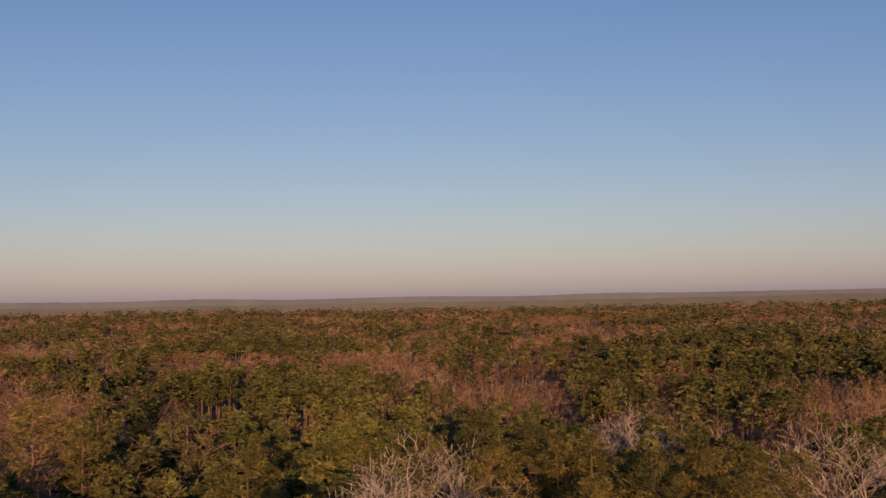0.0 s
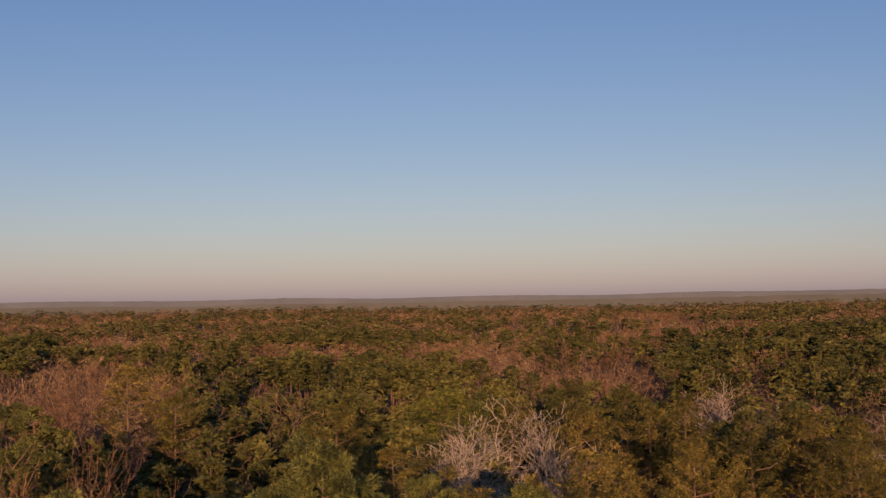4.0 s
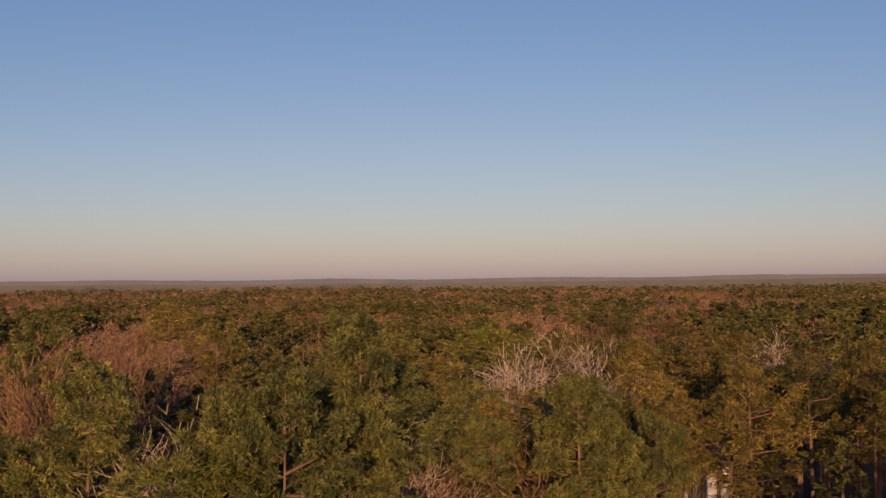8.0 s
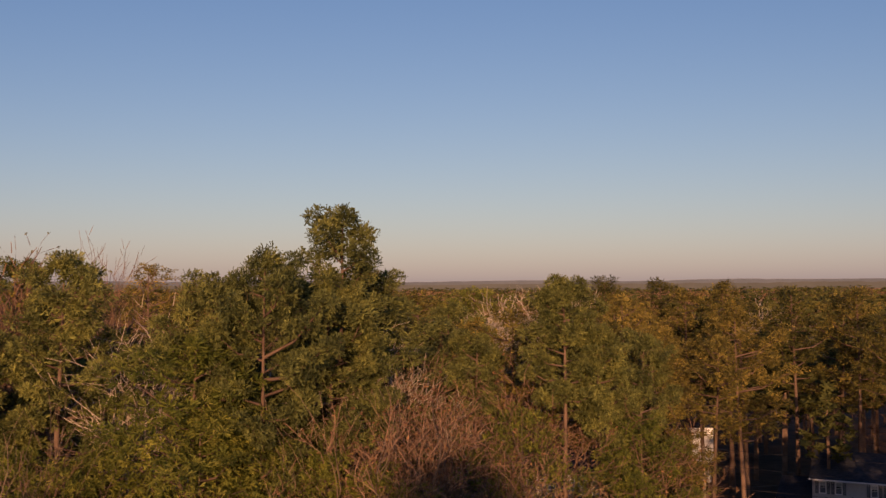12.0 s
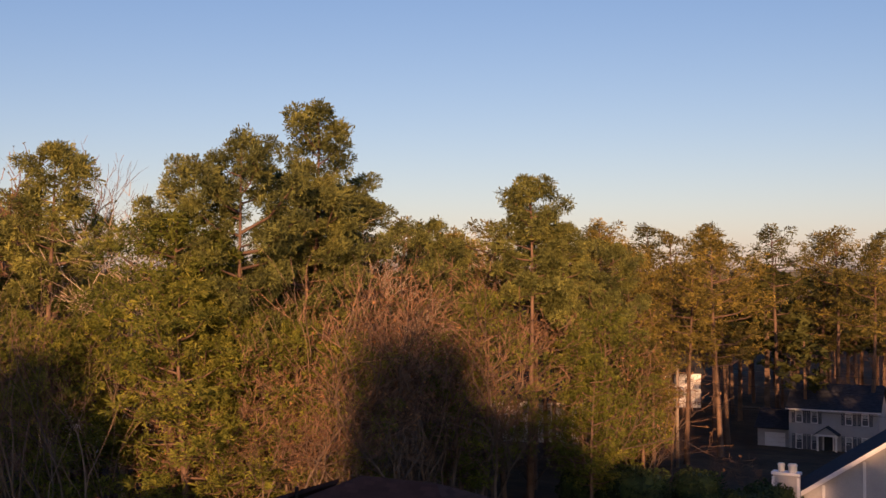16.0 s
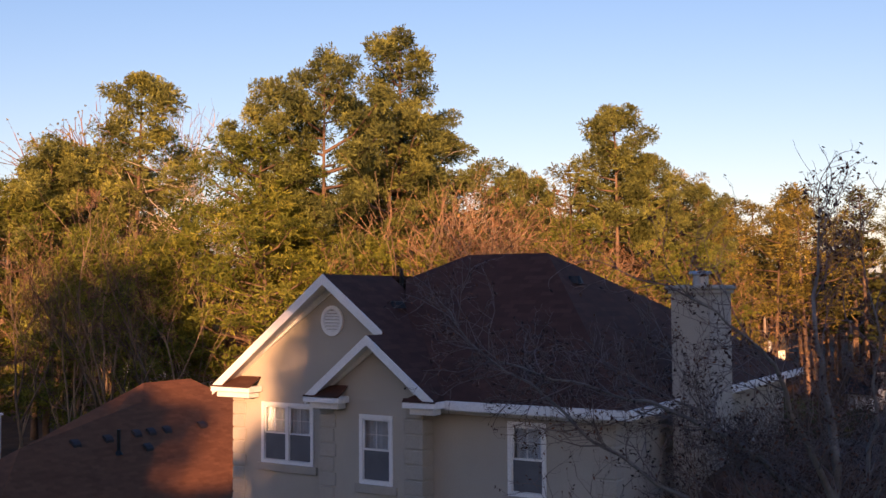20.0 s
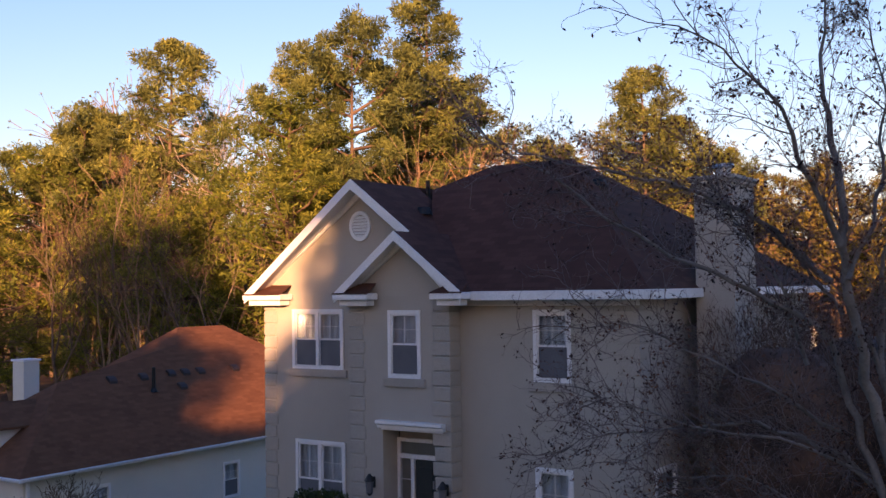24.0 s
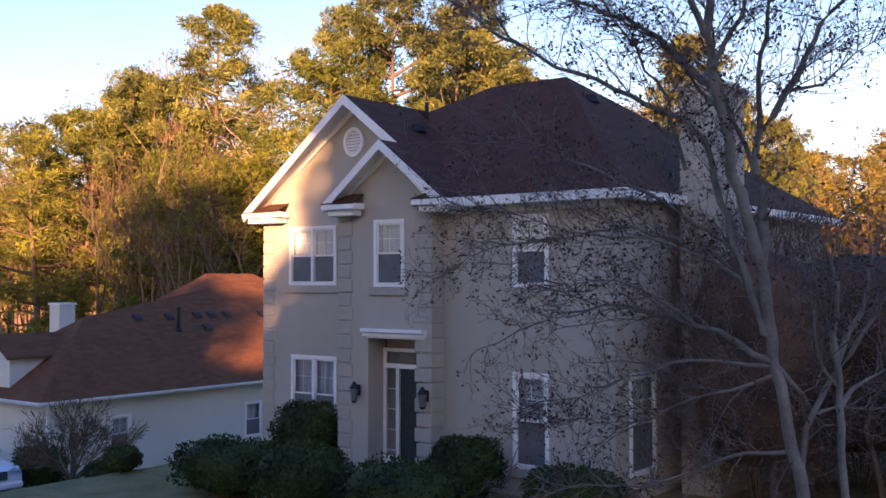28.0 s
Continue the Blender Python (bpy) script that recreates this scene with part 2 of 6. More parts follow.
def ground_mat():
    """Winter lawn near the houses, leaf litter under the trees, dull mixed woodland far off."""
    m, n, l, b = mat("ground_litter_and_lawn", 0.95)
    v = coords(n)
    litter = ramp(n, l, noisy(n, l, v, 0.35, 6, 0.7), [(0.3, (0.055, 0.035, 0.022)), (0.55, (0.11, 0.065, 0.035)), (0.8, (0.17, 0.11, 0.06))])
    grass = ramp(n, l, noisy(n, l, v, 1.2, 6, 0.7), [(0.3, (0.1, 0.105, 0.038)), (0.7, (0.25, 0.2, 0.095))])
    woods = ramp(n, l, noisy(n, l, v, 0.02, 8, 0.75), [(0.3, (0.06, 0.055, 0.026)), (0.5, (0.1, 0.08, 0.045)), (0.7, (0.15, 0.11, 0.065))])
    d = n.new("ShaderNodeVectorMath")
    d.operation = "LENGTH"
    l.new(v, d.inputs[0])
    near = n.new("ShaderNodeMapRange")
    near.inputs[1].default_value, near.inputs[2].default_value = 20, 32
    l.new(d.outputs["Value"], near.inputs[0])
    far = n.new("ShaderNodeMapRange")
    far.inputs[1].default_value, far.inputs[2].default_value = 200, 500
    l.new(d.outputs["Value"], far.inputs[0])
    col = mixed(n, l, "MIX", near.outputs[0], grass, litter)
    col = mixed(n, l, "MIX", far.outputs[0], col, woods)
    l.new(col, b.inputs["Base Color"])
    bumped(n, l, b, noisy(n, l, v, 9, 4), 0.5, 0.05)
    return m


M_GROUND = dull(ground_mat())


# ---- building helpers ----
def link_mesh(name, bm, material, parent=None, label="", smooth=False):
    me = bpy.data.meshes.new(name)
    bm.to_mesh(me)
    bm.free()
    for p in me.polygons:
        p.use_smooth = smooth
    for m_ in material if isinstance(material, (list, tuple)) else [material]:
        me.materials.append(m_)
    ob = new(name, me)
    if parent:
        ob.parent = parent
    if label:
        ob["label"] = label
    return ob


def part(name, bm, material, parent, label="", smooth=False):
    return link_mesh(name, bm, material, parent, label, smooth)


def thing(name, at, label, category, group="", kind="", turn=0.0):
    ob = new(name)
    ob.empty_display_size = 0.3
    ob.matrix_world = pose(*at, 0, 0, turn)
    return tagged(ob, label, category, group, kind)


def add_box(bm, x0, x1, y0, y1, z0, z1, index=0):
    v = [bm.verts.new((x, y, z)) for z in (z0, z1) for x, y in ((x0, y0), (x1, y0), (x1, y1), (x0, y1))]
    for q in ((3, 2, 1, 0), (4, 5, 6, 7), (0, 1, 5, 4), (1, 2, 6, 5), (2, 3, 7, 6), (3, 0, 4, 7)):
        bm.faces.new([v[i] for i in q]).material_index = index
    return v


def box(x0, x1, y0, y1, z0, z1, bevel=0.0):
    bm = bmesh.new()
    add_box(bm, x0, x1, y0, y1, z0, z1)
    if bevel:
        bmesh.ops.bevel(bm, geom=bm.edges[:], offset=bevel, segments=1, affect="EDGES")
    return bm


def add_prism(bm, outline, axis, a, b):
    """A flat outline (pairs) pushed along an axis from a to b."""
    def at(p, q):
        return {"y": (p[0], q, p[1]), "x": (q, p[0], p[1]), "z": (p[0], p[1], q)}[axis]
    lo, hi = [bm.verts.new(at(p, a)) for p in outline], [bm.verts.new(at(p, b)) for p in outline]
    n = len(outline)
    bm.faces.new(lo)
    bm.faces.new(hi[::-1])
    for i in range(n):
        bm.faces.new((lo[i], hi[i], hi[(i + 1) % n], lo[(i + 1) % n]))
    bmesh.ops.recalc_face_normals(bm, faces=bm.faces[:])


def prism(outline, axis, a, b):
    bm = bmesh.new()
    add_prism(bm, outline, axis, a, b)
    return bm


def slab(corners, thick):
    """A roof plane: a flat polygon given a thickness downwards, with UVs along its slope."""
    bm = bmesh.new()
    pts = [Vector(c) for c in corners]
    nrm = (pts[1] - pts[0]).cross(pts[2] - pts[0]).normalized()
    if nrm.z < 0:
        pts.reverse()
        nrm = -nrm
    top = [bm.verts.new(p) for p in pts]
    low = [bm.verts.new(p - Vector((0, 0, thick))) for p in pts]
    uv = bm.loops.layers.uv.new("UVMap")
    faces = [bm.faces.new(top), bm.faces.new(low[::-1])]
    k = len(pts)
    for i in range(k):
        faces.append(bm.faces.new((top[i], low[i], low[(i + 1) % k], top[(i + 1) % k])))
    across = Vector((0, 0, 1)).cross(nrm)
    across = across.normalized() if across.length > 1e-4 else Vector((1, 0, 0))
    up = nrm.cross(across)
    for f in faces:
        for lp in f.loops:
            lp[uv].uv = (lp.vert.co.dot(across), lp.vert.co.dot(up))
    return bm


def wall_with_holes(length, z0, z1, thick, holes):
    """A wall along x from 0, outer face at y=0, with rectangular openings (x0, x1, z0, z1)."""
    bm = bmesh.new()
    xs = sorted({0.0, length, *[h[0] for h in holes], *[h[1] for h in holes]})
    for a, b in zip(xs, xs[1:]):
        cuts = sorted((h[2], h[3]) for h in holes if h[0] <= a + 1e-6 and h[1] >= b - 1e-6)
        z = z0
        for c0, c1 in cuts:
            if c0 > z + 1e-4:
                add_box(bm, a, b, 0, thick, z, c0)
            z = c1
        if z1 > z + 1e-4:
            add_box(bm, a, b, 0, thick, z, z1)
    bmesh.ops.remove_doubles(bm, verts=bm.verts[:], dist=1e-5)
    seen = {}
    for f in bm.faces:
        seen.setdefault(tuple(round(c, 3) for c in f.calc_center_median()), []).append(f)
    bmesh.ops.delete(bm, geom=[f for fs in seen.values() if len(fs) > 1 for f in fs], context="FACES_ONLY")
    return bm


def ring_frame(x0, x1, z0, z1, w, y0, y1):
    bm = bmesh.new()
    add_box(bm, x0, x1, y0, y1, z1 - w, z1)
    add_box(bm, x0, x1, y0, y1, z0, z0 + w)
    add_box(bm, x0, x0 + w, y0, y1, z0 + w, z1 - w)
    add_box(bm, x1 - w, x1, y0, y1, z0 + w, z1 - w)
    return bm


def sash_window(owner, x0, x1, z0, z1, y, leaves=1, blind=0.5, sill=True, turn=None, cols=2, rows=2):
    """A double-hung window in a wall whose face is at y: trim, two sashes with bars, panes, curtain, sill."""
    win = part("window", ring_frame(x0, x1, z0, z1, 0.075, y - 0.03, y + 0.06), M_WHITE, owner, "white-framed double-hung window")
    mid = (z0 + z1) / 2
    if leaves == 2:
        xm = (x0 + x1) / 2
        part("mullion", box(xm - 0.04, xm + 0.04, y - 0.028, y + 0.05, z0 + 0.075, z1 - 0.075), M_WHITE, win)
        spans = [(x0 + 0.075, xm - 0.04), (xm + 0.04, x1 - 0.075)]
    else:
        spans = [(x0 + 0.075, x1 - 0.075)]
    for a, b in spans:
        for name, c, d, dy in (("upper_sash", mid - 0.02, z1 - 0.075, 0.0), ("lower_sash", z0 + 0.075, mid + 0.02, 0.03)):
            bm = ring_frame(a, b, c, d, 0.038, y + dy, y + dy + 0.028)
            if name == "upper_sash":
                for i in range(1, cols):
                    xx = a + (b - a) * i / cols
                    add_box(bm, xx - 0.008, xx + 0.008, y + 0.008, y + 0.02, c + 0.038, d - 0.038)
                for i in range(1, rows):
                    zz = c + (d - c) * i / rows
                    add_box(bm, a + 0.038, b - 0.038, y + 0.0075, y + 0.0195, zz - 0.008, zz + 0.008)
            part(name, bm, M_WHITE, win)
            pane = part("pane", box(a + 0.03, b - 0.03, y + dy + 0.011, y + dy + 0.016, c + 0.03, d - 0.03), M_GLASS, win)
            pane.visible_shadow = False
        part("insect_screen", box(a + 0.02, b - 0.02, y + 0.018, y + 0.024, z0 + 0.085, mid - 0.022), M_SCREEN, win)
    zc = z1 - (z1 - z0) * blind
    bm = bmesh.new()
    k = max(8, int((x1 - x0) / 0.05))
    top = []
    for i in range(k + 1):
        xx = x0 + 0.03 + (x1 - x0 - 0.06) * i / k
        yy = y + 0.12 + 0.018 * math.sin(i * 1.9) + 0.008 * math.sin(i * 0.7)
        top.append((bm.verts.new((xx, yy, z1 - 0.02)), bm.verts.new((xx, yy, zc)), bm.verts.new((xx, yy + 0.012, z1 - 0.02)), bm.verts.new((xx, yy + 0.012, zc))))
    for p, q in zip(top, top[1:]):
        bm.faces.new((p[0], p[1], q[1], q[0]))
        bm.faces.new((p[2], q[2], q[3], p[3]))
    part("curtain", bm, M_CURTAIN, win)
    if sill:
        part("sill", box(x0 - 0.1, x1 + 0.1, y - 0.055, y + 0.05, z0 - 0.17, z0 - 0.002, 0.008), M_QUOIN if owner.name.startswith("two") else M_WHITE, win)
    return win


# ---- ground ----
def ground_z(x, y):
    r = math.hypot(x, y)
    z = -0.052 * max(0.0, min(y, 105) - 2)
    z -= 1.9 * min(1.0, max(0.0, (-1.5 - x) / 5.5)) * min(1.0, max(0.0, (40 - y) / 25))
    z = max(z, -5.3)
    z += 0.25 * noise.noise(Vector((x * 0.03, y * 0.03, 0.3)))* min(1.0, r / 30)
    if r > 200:
        k = min(1.0, (r - 200) / 4000)
        z += 38 * k ** 1.6
        a = math.atan2(y, x)
        z += min(1.0, (r - 200) / 1500) * (5 * noise.noise(Vector((x * 0.0012, y * 0.0012, 1.7))) + 9 * max(0.0, math.cos(a - 1.35)) ** 8)
    return z


def build_ground():
    rings = [0.0]
    r, step = 0.0, 1.2
    while r < 4750:
        r += step
        step = max(1.2, r * 0.045)
        rings.append(r)
    n = 240
    verts, faces = [(0, 0, ground_z(0, 0))], []
    for r in rings[1:]:
        for i in range(n):
            a = 2 * math.pi * i / n
            x, y = r * math.cos(a), r * math.sin(a)
            verts.append((x, y, ground_z(x, y)))
    for i in range(n):
        faces.append((0, 1 + i, 1 + (i + 1) % n))
    for k in range(len(rings) - 2):
        for i in range(n):
            a, b = 1 + k * n + i, 1 + k * n + (i + 1) % n
            faces.append((a, a + n, b + n, b))
    me = bpy.data.meshes.new("ground")
    me.from_pydata(verts, [], faces)
    me.polygons.foreach_set("use_smooth", [True] * len(faces))
    me.materials.append(M_GROUND)
    tagged(new("ground", me), "winter lawn and leaf-littered wooded ground", "ground", kind="structure")


build_ground()


# ---- the two-storey stucco house ----
def build_house():
    hs = thing("two_storey_house", (0, 0, 0), "two-storey beige stucco house with dark brown shingle roof", "house")
    T = 0.25
    XL, XB0, XB1, XR, YB, YR, YBACK = -0.83, 2.41, 4.81, 8.51, -0.95, -0.585, 10.6
    # front walls with their openings
    def wall(name, x0, x1, y, holes, z0=-0.6, z1=5.42):
        o = part(name, wall_with_holes(x1 - x0, z0, z1, T, [(a - x0, b - x0, c, d) for a, b, c, d in holes]), M_STUCCO, hs)
        o.location = (x0, y, 0)
        return o
    wall("front_wall", XL, XB0, 0.0, [(0.0, 1.45, 3.84, 5.15), (0.07, 1.47, 0.6, 2.29)])
    wall("entry_wall", XB0, XB1, YB, [(3.365, 4.148, 3.82, 5.15), (3.2, 4.66, 0.05, 2.82)])
    wall("front_wall", XB1, XR, YR, [(6.43, 7.2, 3.82, 5.15), (6.43, 7.2, 0.52, 2.27)])
    side = part("side_wall", wall_with_holes(YBACK - YR - T, -0.6, 5.42, T, [(0.28, 1.3, 0.48, 2.3)]), M_STUCCO, hs)
    side.matrix_local = pose(XR, YR + T, 0, 0, 0, 90)
    part("back_wall", box(XL, XR - T, YBACK - T, YBACK, -2.2, 5.42), M_STUCCO, hs)
    part("side_wall", box(XL, XL + T, T, YBACK - T, -2.2, 5.42), M_STUCCO, hs)
    part("return_wall", box(XB0, XB0 + T, YB + T, -0.002, -0.6, 5.42), M_STUCCO, hs)
    part("return_wall", box(XB1 - T, XB1, YB + T, YR + T, -0.6, 5.42), M_STUCCO, hs)
    # interior: added floor and partition, their dark colour standing for unlit rooms
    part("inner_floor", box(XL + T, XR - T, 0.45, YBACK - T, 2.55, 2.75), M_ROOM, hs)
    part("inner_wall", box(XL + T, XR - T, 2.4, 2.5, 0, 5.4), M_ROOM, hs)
    # gable walls
    part("gable_wall", prism([(XL, 5.42), (XL + 0.02, 5.6), (2.03, 7.7), (4.75, 5.6), (4.75, 5.42)], "y", 0.0, T), M_STUCCO, hs)
    part("gable_wall", prism([(XB0, 5.421), (XB0 + 0.02, 5.5), (3.79, 6.55), (XB1 - 0.02, 5.5), (XB1, 5.421)], "y", YB, YB + T), M_STUCCO, hs)
    # recessed entry
    part("recess_wall", box(2.95, 3.199, YB + T, -0.42, -0.3, 3.0), M_STUCCO, hs)
    part("recess_wall", box(4.661, 4.78, YB + T, -0.42, -0.3, 3.0), M_STUCCO, hs)
    part("recess_ceiling", box(3.2, 4.66, YB + T, -0.3, 2.82, 3.0), M_STUCCO, hs)
    part("recess_back", box(3.2, 4.66, -0.385, -0.32, 0.0, 2.82), M_STUCCO, hs)
    part("porch_slab", box(2.7, 5.0, YB - 0.9, -0.4, -0.25, 0.05, 0.01), M_CONCRETE, hs)
    part("door_hood", prism([(YB - 0.1, 2.84), (YB - 0.1, 2.90), (YB - 0.17, 2.93), (YB - 0.17, 2.99), (YB - 0.003, 2.99), (YB - 0.003, 2.84)], "x", 3.13, 4.71), M_WHITE, hs, "white moulded lintel over the entry")
    part("hood_underside", box(3.2, 4.66, YB - 0.05, YB - 0.004, 2.80, 2.838), M_WHITE, hs)
    # door set: frame, transom, sidelight, leaf
    ds = part("door", box(3.625, 4.535, -0.452, -0.405, 0.06, 2.16, 0.006), M_DOOR, hs, "dark green-black panelled front door")
    for x in (3.695, 4.105):
        for z0, z1 in ((0.18, 0.85), (1.0, 1.4), (1.52, 2.02)):
            part("door_panel", box(x, x + 0.35, -0.466, -0.452, z0, z1, 0.012), M_DOOR, ds)
    part("door_handle", box(4.445, 4.475, -0.51, -0.46, 0.95, 1.12, 0.006), M_METAL, ds)
    part("door_knocker", box(4.06, 4.1, -0.49, -0.453, 1.62, 1.78, 0.008), M_METAL, ds)
    bm = ring_frame(3.205, 4.655, 0.055, 2.58, 0.07, -0.49, -0.41)
    add_box(bm, 3.275, 4.585, -0.489, -0.411, 2.18, 2.27)
    add_box(bm, 3.535, 3.615, -0.488, -0.412, 0.125, 2.18)
    add_box(bm, 4.545, 4.583, -0.488, -0.412, 0.125, 2.18)
    part("door_frame", bm, M_WHITE, hs, "white door frame with transom and sidelight")
    for i in range(1, 5):
        part("glazing_bar", box(3.275, 3.535, -0.48, -0.46, 0.125 + i * 0.41 - 0.01, 0.125 + i * 0.41 + 0.01), M_WHITE, hs)
    part("sidelight_panel", box(3.275, 3.535, -0.47, -0.42, 0.125, 0.42), M_WHITE, hs)
    for x0, x1, z0, z1 in ((3.275, 4.585, 2.27, 2.51), (3.275, 3.535, 0.42, 2.18)):
        p = part("pane", box(x0, x1, -0.454, -0.448, z0, z1), M_GLASS, hs)
        p.visible_shadow = False
    # windows
    sash_window(hs, 0.0, 1.45, 3.84, 5.15, 0.0, 2, 0.55)
    sash_window(hs, 0.07, 1.47, 0.6, 2.29, 0.0, 2, 0.7)
    sash_window(hs, 3.365, 4.148, 3.82, 5.15, YB, 1, 0.55)
    sash_window(hs, 6.43, 7.2, 3.82, 5.15, YR, 1, 0.5)
    sash_window(hs, 6.43, 7.2, 0.52, 2.27, YR, 1, 0.62)
    w = sash_window(hs, -0.5, 0.52, 0.48, 2.3, 0.0, 1, 0.6)
    w.matrix_local = pose(XR, 0.455, 0, 0, 0, 90)
    # quoins: raised blocks up every corner
    def quoin(x0, x1, y0, y1, z):
        part("quoin", box(x0, x1, y0, y1, z, z + 0.262, 0.014), M_QUOIN, hs)
    for i in range(19):
        z = 0.0 + i * 0.285
        e = 0.045 if i % 2 else 0.0
        quoin(XL - 0.025, XL + 0.33 + e, -0.025, 0.3, z)
        quoin(XB0 - 0.025, XB0 + 0.33 + e, YB - 0.025, YB + 0.3, z)
        quoin(XB1 - 0.36 - e, XB1 + 0.025, YB - 0.025, YR - 0.005, z)
        quoin(XR - 0.36 - e, XR + 0.025, YR - 0.025, YR + 0.32, z)
    # round louvred vent in the gable
    vent = part("gable_vent", bmesh.new(), M_WHITE, hs, "white oval louvred gable vent")
    bm = bmesh.new()
    cx, cz, k = 1.96, 6.92, 28
    for ra, rb, ya, yb in ((0.215, 0.285, -0.05, 0.0),):
        rings = []
        for rx, yy in ((ra, ya), (rb, ya), (rb, yb), (ra, yb)):
            rings.append([bm.verts.new((cx + rx * math.cos(2 * math.pi * i / k), yy - 0.002, cz + 1.12 * rx * math.sin(2 * math.pi * i / k))) for i in range(k)])
        for a, b in zip(rings, rings[1:] + rings[:1]):
            for i in range(k):
                bm.faces.new((a[i], a[(i + 1) % k], b[(i + 1) % k], b[i]))
    bmesh.ops.recalc_face_normals(bm, faces=bm.faces[:])
    bm.to_mesh(vent.data)
    for i in range(7):
        z = cz - 0.225 + i * 0.066
        half = 0.222 * math.sqrt(max(0.02, 1 - ((z + 0.02 - cz) / 0.25) ** 2))
        part("louvre", prism([(-0.045, z), (-0.035, z - 0.012), (-0.004, z + 0.03), (-0.014, z + 0.042)], "x", cx - half, cx + half), M_WHITE, vent)
    # roof: hip block, gable wing, small entry gable
    ZE, RA, RB, RY, RZ = 5.48, 3.62, 5.58, 2.8, 8.34
    ex0, ex1, ey0, ey1 = -1.2, 8.9, -0.98, 11.0
    part("roof", slab([(4.4, ey0, ZE), (ex1, ey0, ZE), (RB, RY, RZ), (RA, RY, RZ), (2.4, RY - 0.72, RZ - 0.53)], 0.12), M_ROOF, hs)
    part("roof", slab([(ex1, ey0, ZE), (ex1, ey1, ZE), (RB, RY, RZ)], 0.12), M_ROOF, hs)
    part("roof", slab([(ex1, ey1, ZE), (ex0, ey1, ZE), (RA, RY, RZ), (RB, RY, RZ)], 0.12), M_ROOF, hs)
    part("roof", slab([(ex0, ey1, ZE), (ex0, 0.8, ZE), (RA, RY, RZ)], 0.12), M_ROOF, hs)
    gx, gz, gy = 2.03, 7.89, -0.42
    gl, gr = -1.06, 5.12
    part("roof", slab([(gl, gy, 5.5), (gx, gy, gz), (gx, 4.2, gz), (gl, 4.2, 5.5)], 0.1), M_ROOF, hs)
    part("roof", slab([(gx, gy, gz), (gr, gy, 5.5), (gr, 2.0, 5.5), (gx, 2.0, gz)], 0.1), M_ROOF, hs)
    sx, sz, sy, sl, sr = 3.79, 6.69, -1.3, 2.29, 5.31
    part("roof", slab([(sl, sy, 5.5), (sx, sy, sz), (sx, 1.2, sz), (sl, 1.2, 5.5)], 0.08), M_ROOF, hs)
    part("roof", slab([(sx, sy, sz), (sr, sy, 5.5), (sr, 0.2, 5.5), (sx, 1.2, sz)], 0.08), M_ROOF, hs)
    # rake boards, frieze boards under them, cornice returns
    def rake(x0, z0, x1, z1, y, w, proud, drop=0.0):
        d = Vector((x1 - x0, 0, z1 - z0)).normalized()
        n_ = Vector((d.z, 0, -d.x)) if d.x > 0 else Vector((-d.z, 0, d.x))
        n_ = n_ if n_.z < 0 else -n_
        a, b = Vector((x0, 0, z0)) + n_ * drop, Vector((x1, 0, z1)) + n_ * drop
        # plumb cut at the top
        cut = w / abs(d.x)
        outline = [(a.x, a.z), (b.x, b.z), (b.x, b.z - cut), (a.x, a.z - cut)]
        part("rake_board", prism(outline, "y", y - proud, y), M_WHITE, hs)
    rake(gl, 5.5, gx, gz, gy, 0.17, 0.03)
    rake(gr - 1.6, 5.5 + 1.6 * 0.7735, gx, gz, gy, 0.17, 0.03)
    rake(XL - 0.02, 5.77, gx, gz - 0.13, -0.003, 0.16, 0.05)
    rake(4.0, 6.235, gx, gz - 0.13, -0.003, 0.16, 0.05)
    rake(sl, 5.5, sx, sz, sy, 0.15, 0.03)
    rake(sr, 5.5, sx, sz, sy, 0.15, 0.03)
    rake(XB0, 5.61, sx, sz - 0.11, YB - 0.003, 0.13, 0.05)
    rake(XB1, 5.61, sx, sz - 0.11, YB - 0.003, 0.13, 0.05)
    # soffits under the overhangs
    part("soffit", prism([(gl + 0.02, 5.36), (gx, gz - 0.15), (gx, gz - 0.12), (gl + 0.02, 5.39)], "y", gy + 0.002, -0.001), M_WHITE, hs)
    part("soffit", prism([(gx + 0.001, gz - 0.15), (gr - 1.6, 5.36 + 1.24), (gr - 1.6, 5.39 + 1.24), (gx + 0.001, gz - 0.12)], "y", gy + 0.002, -0.001), M_WHITE, hs)
    part("soffit", prism([(sl + 0.02, 5.38), (sx, sz - 0.12), (sx, sz - 0.09), (sl + 0.02, 5.41)], "y", sy + 0.002, YB - 0.001), M_WHITE, hs)
    part("soffit", prism([(sx + 0.001, sz - 0.12), (sr - 0.02, 5.38), (sr - 0.02, 5.41), (sx + 0.001, sz - 0.09)], "y", sy + 0.002, YB - 0.001), M_WHITE, hs)
    def cornice(x0, x1, y0, y1, z):
        part("cornice_return", box(x0, x1, y0, y1, z, z + 0.13, 0.012), M_WHITE, hs)
        part("cornice_return", box(x0 + 0.1, x1 - 0.09, y0 + 0.1, y1, z - 0.12, z - 0.002, 0.012), M_WHITE, hs)
        part("return_roof", slab([(x0, y0, z + 0.135), (x1, y0, z + 0.135), (x1 - 0.05, y1, z + 0.33), (x0 + 0.3, y1, z + 0.33)], 0.03), M_ROOF, hs)
    cornice(gl - 0.04, 0.03, gy - 0.045, -0.03, 5.36)
    cornice(sl - 0.03, 3.14, sy - 0.045, YB - 0.03, 5.36)
    cornice(4.62, sr + 0.03, sy - 0.045, YB - 0.03, 5.36)
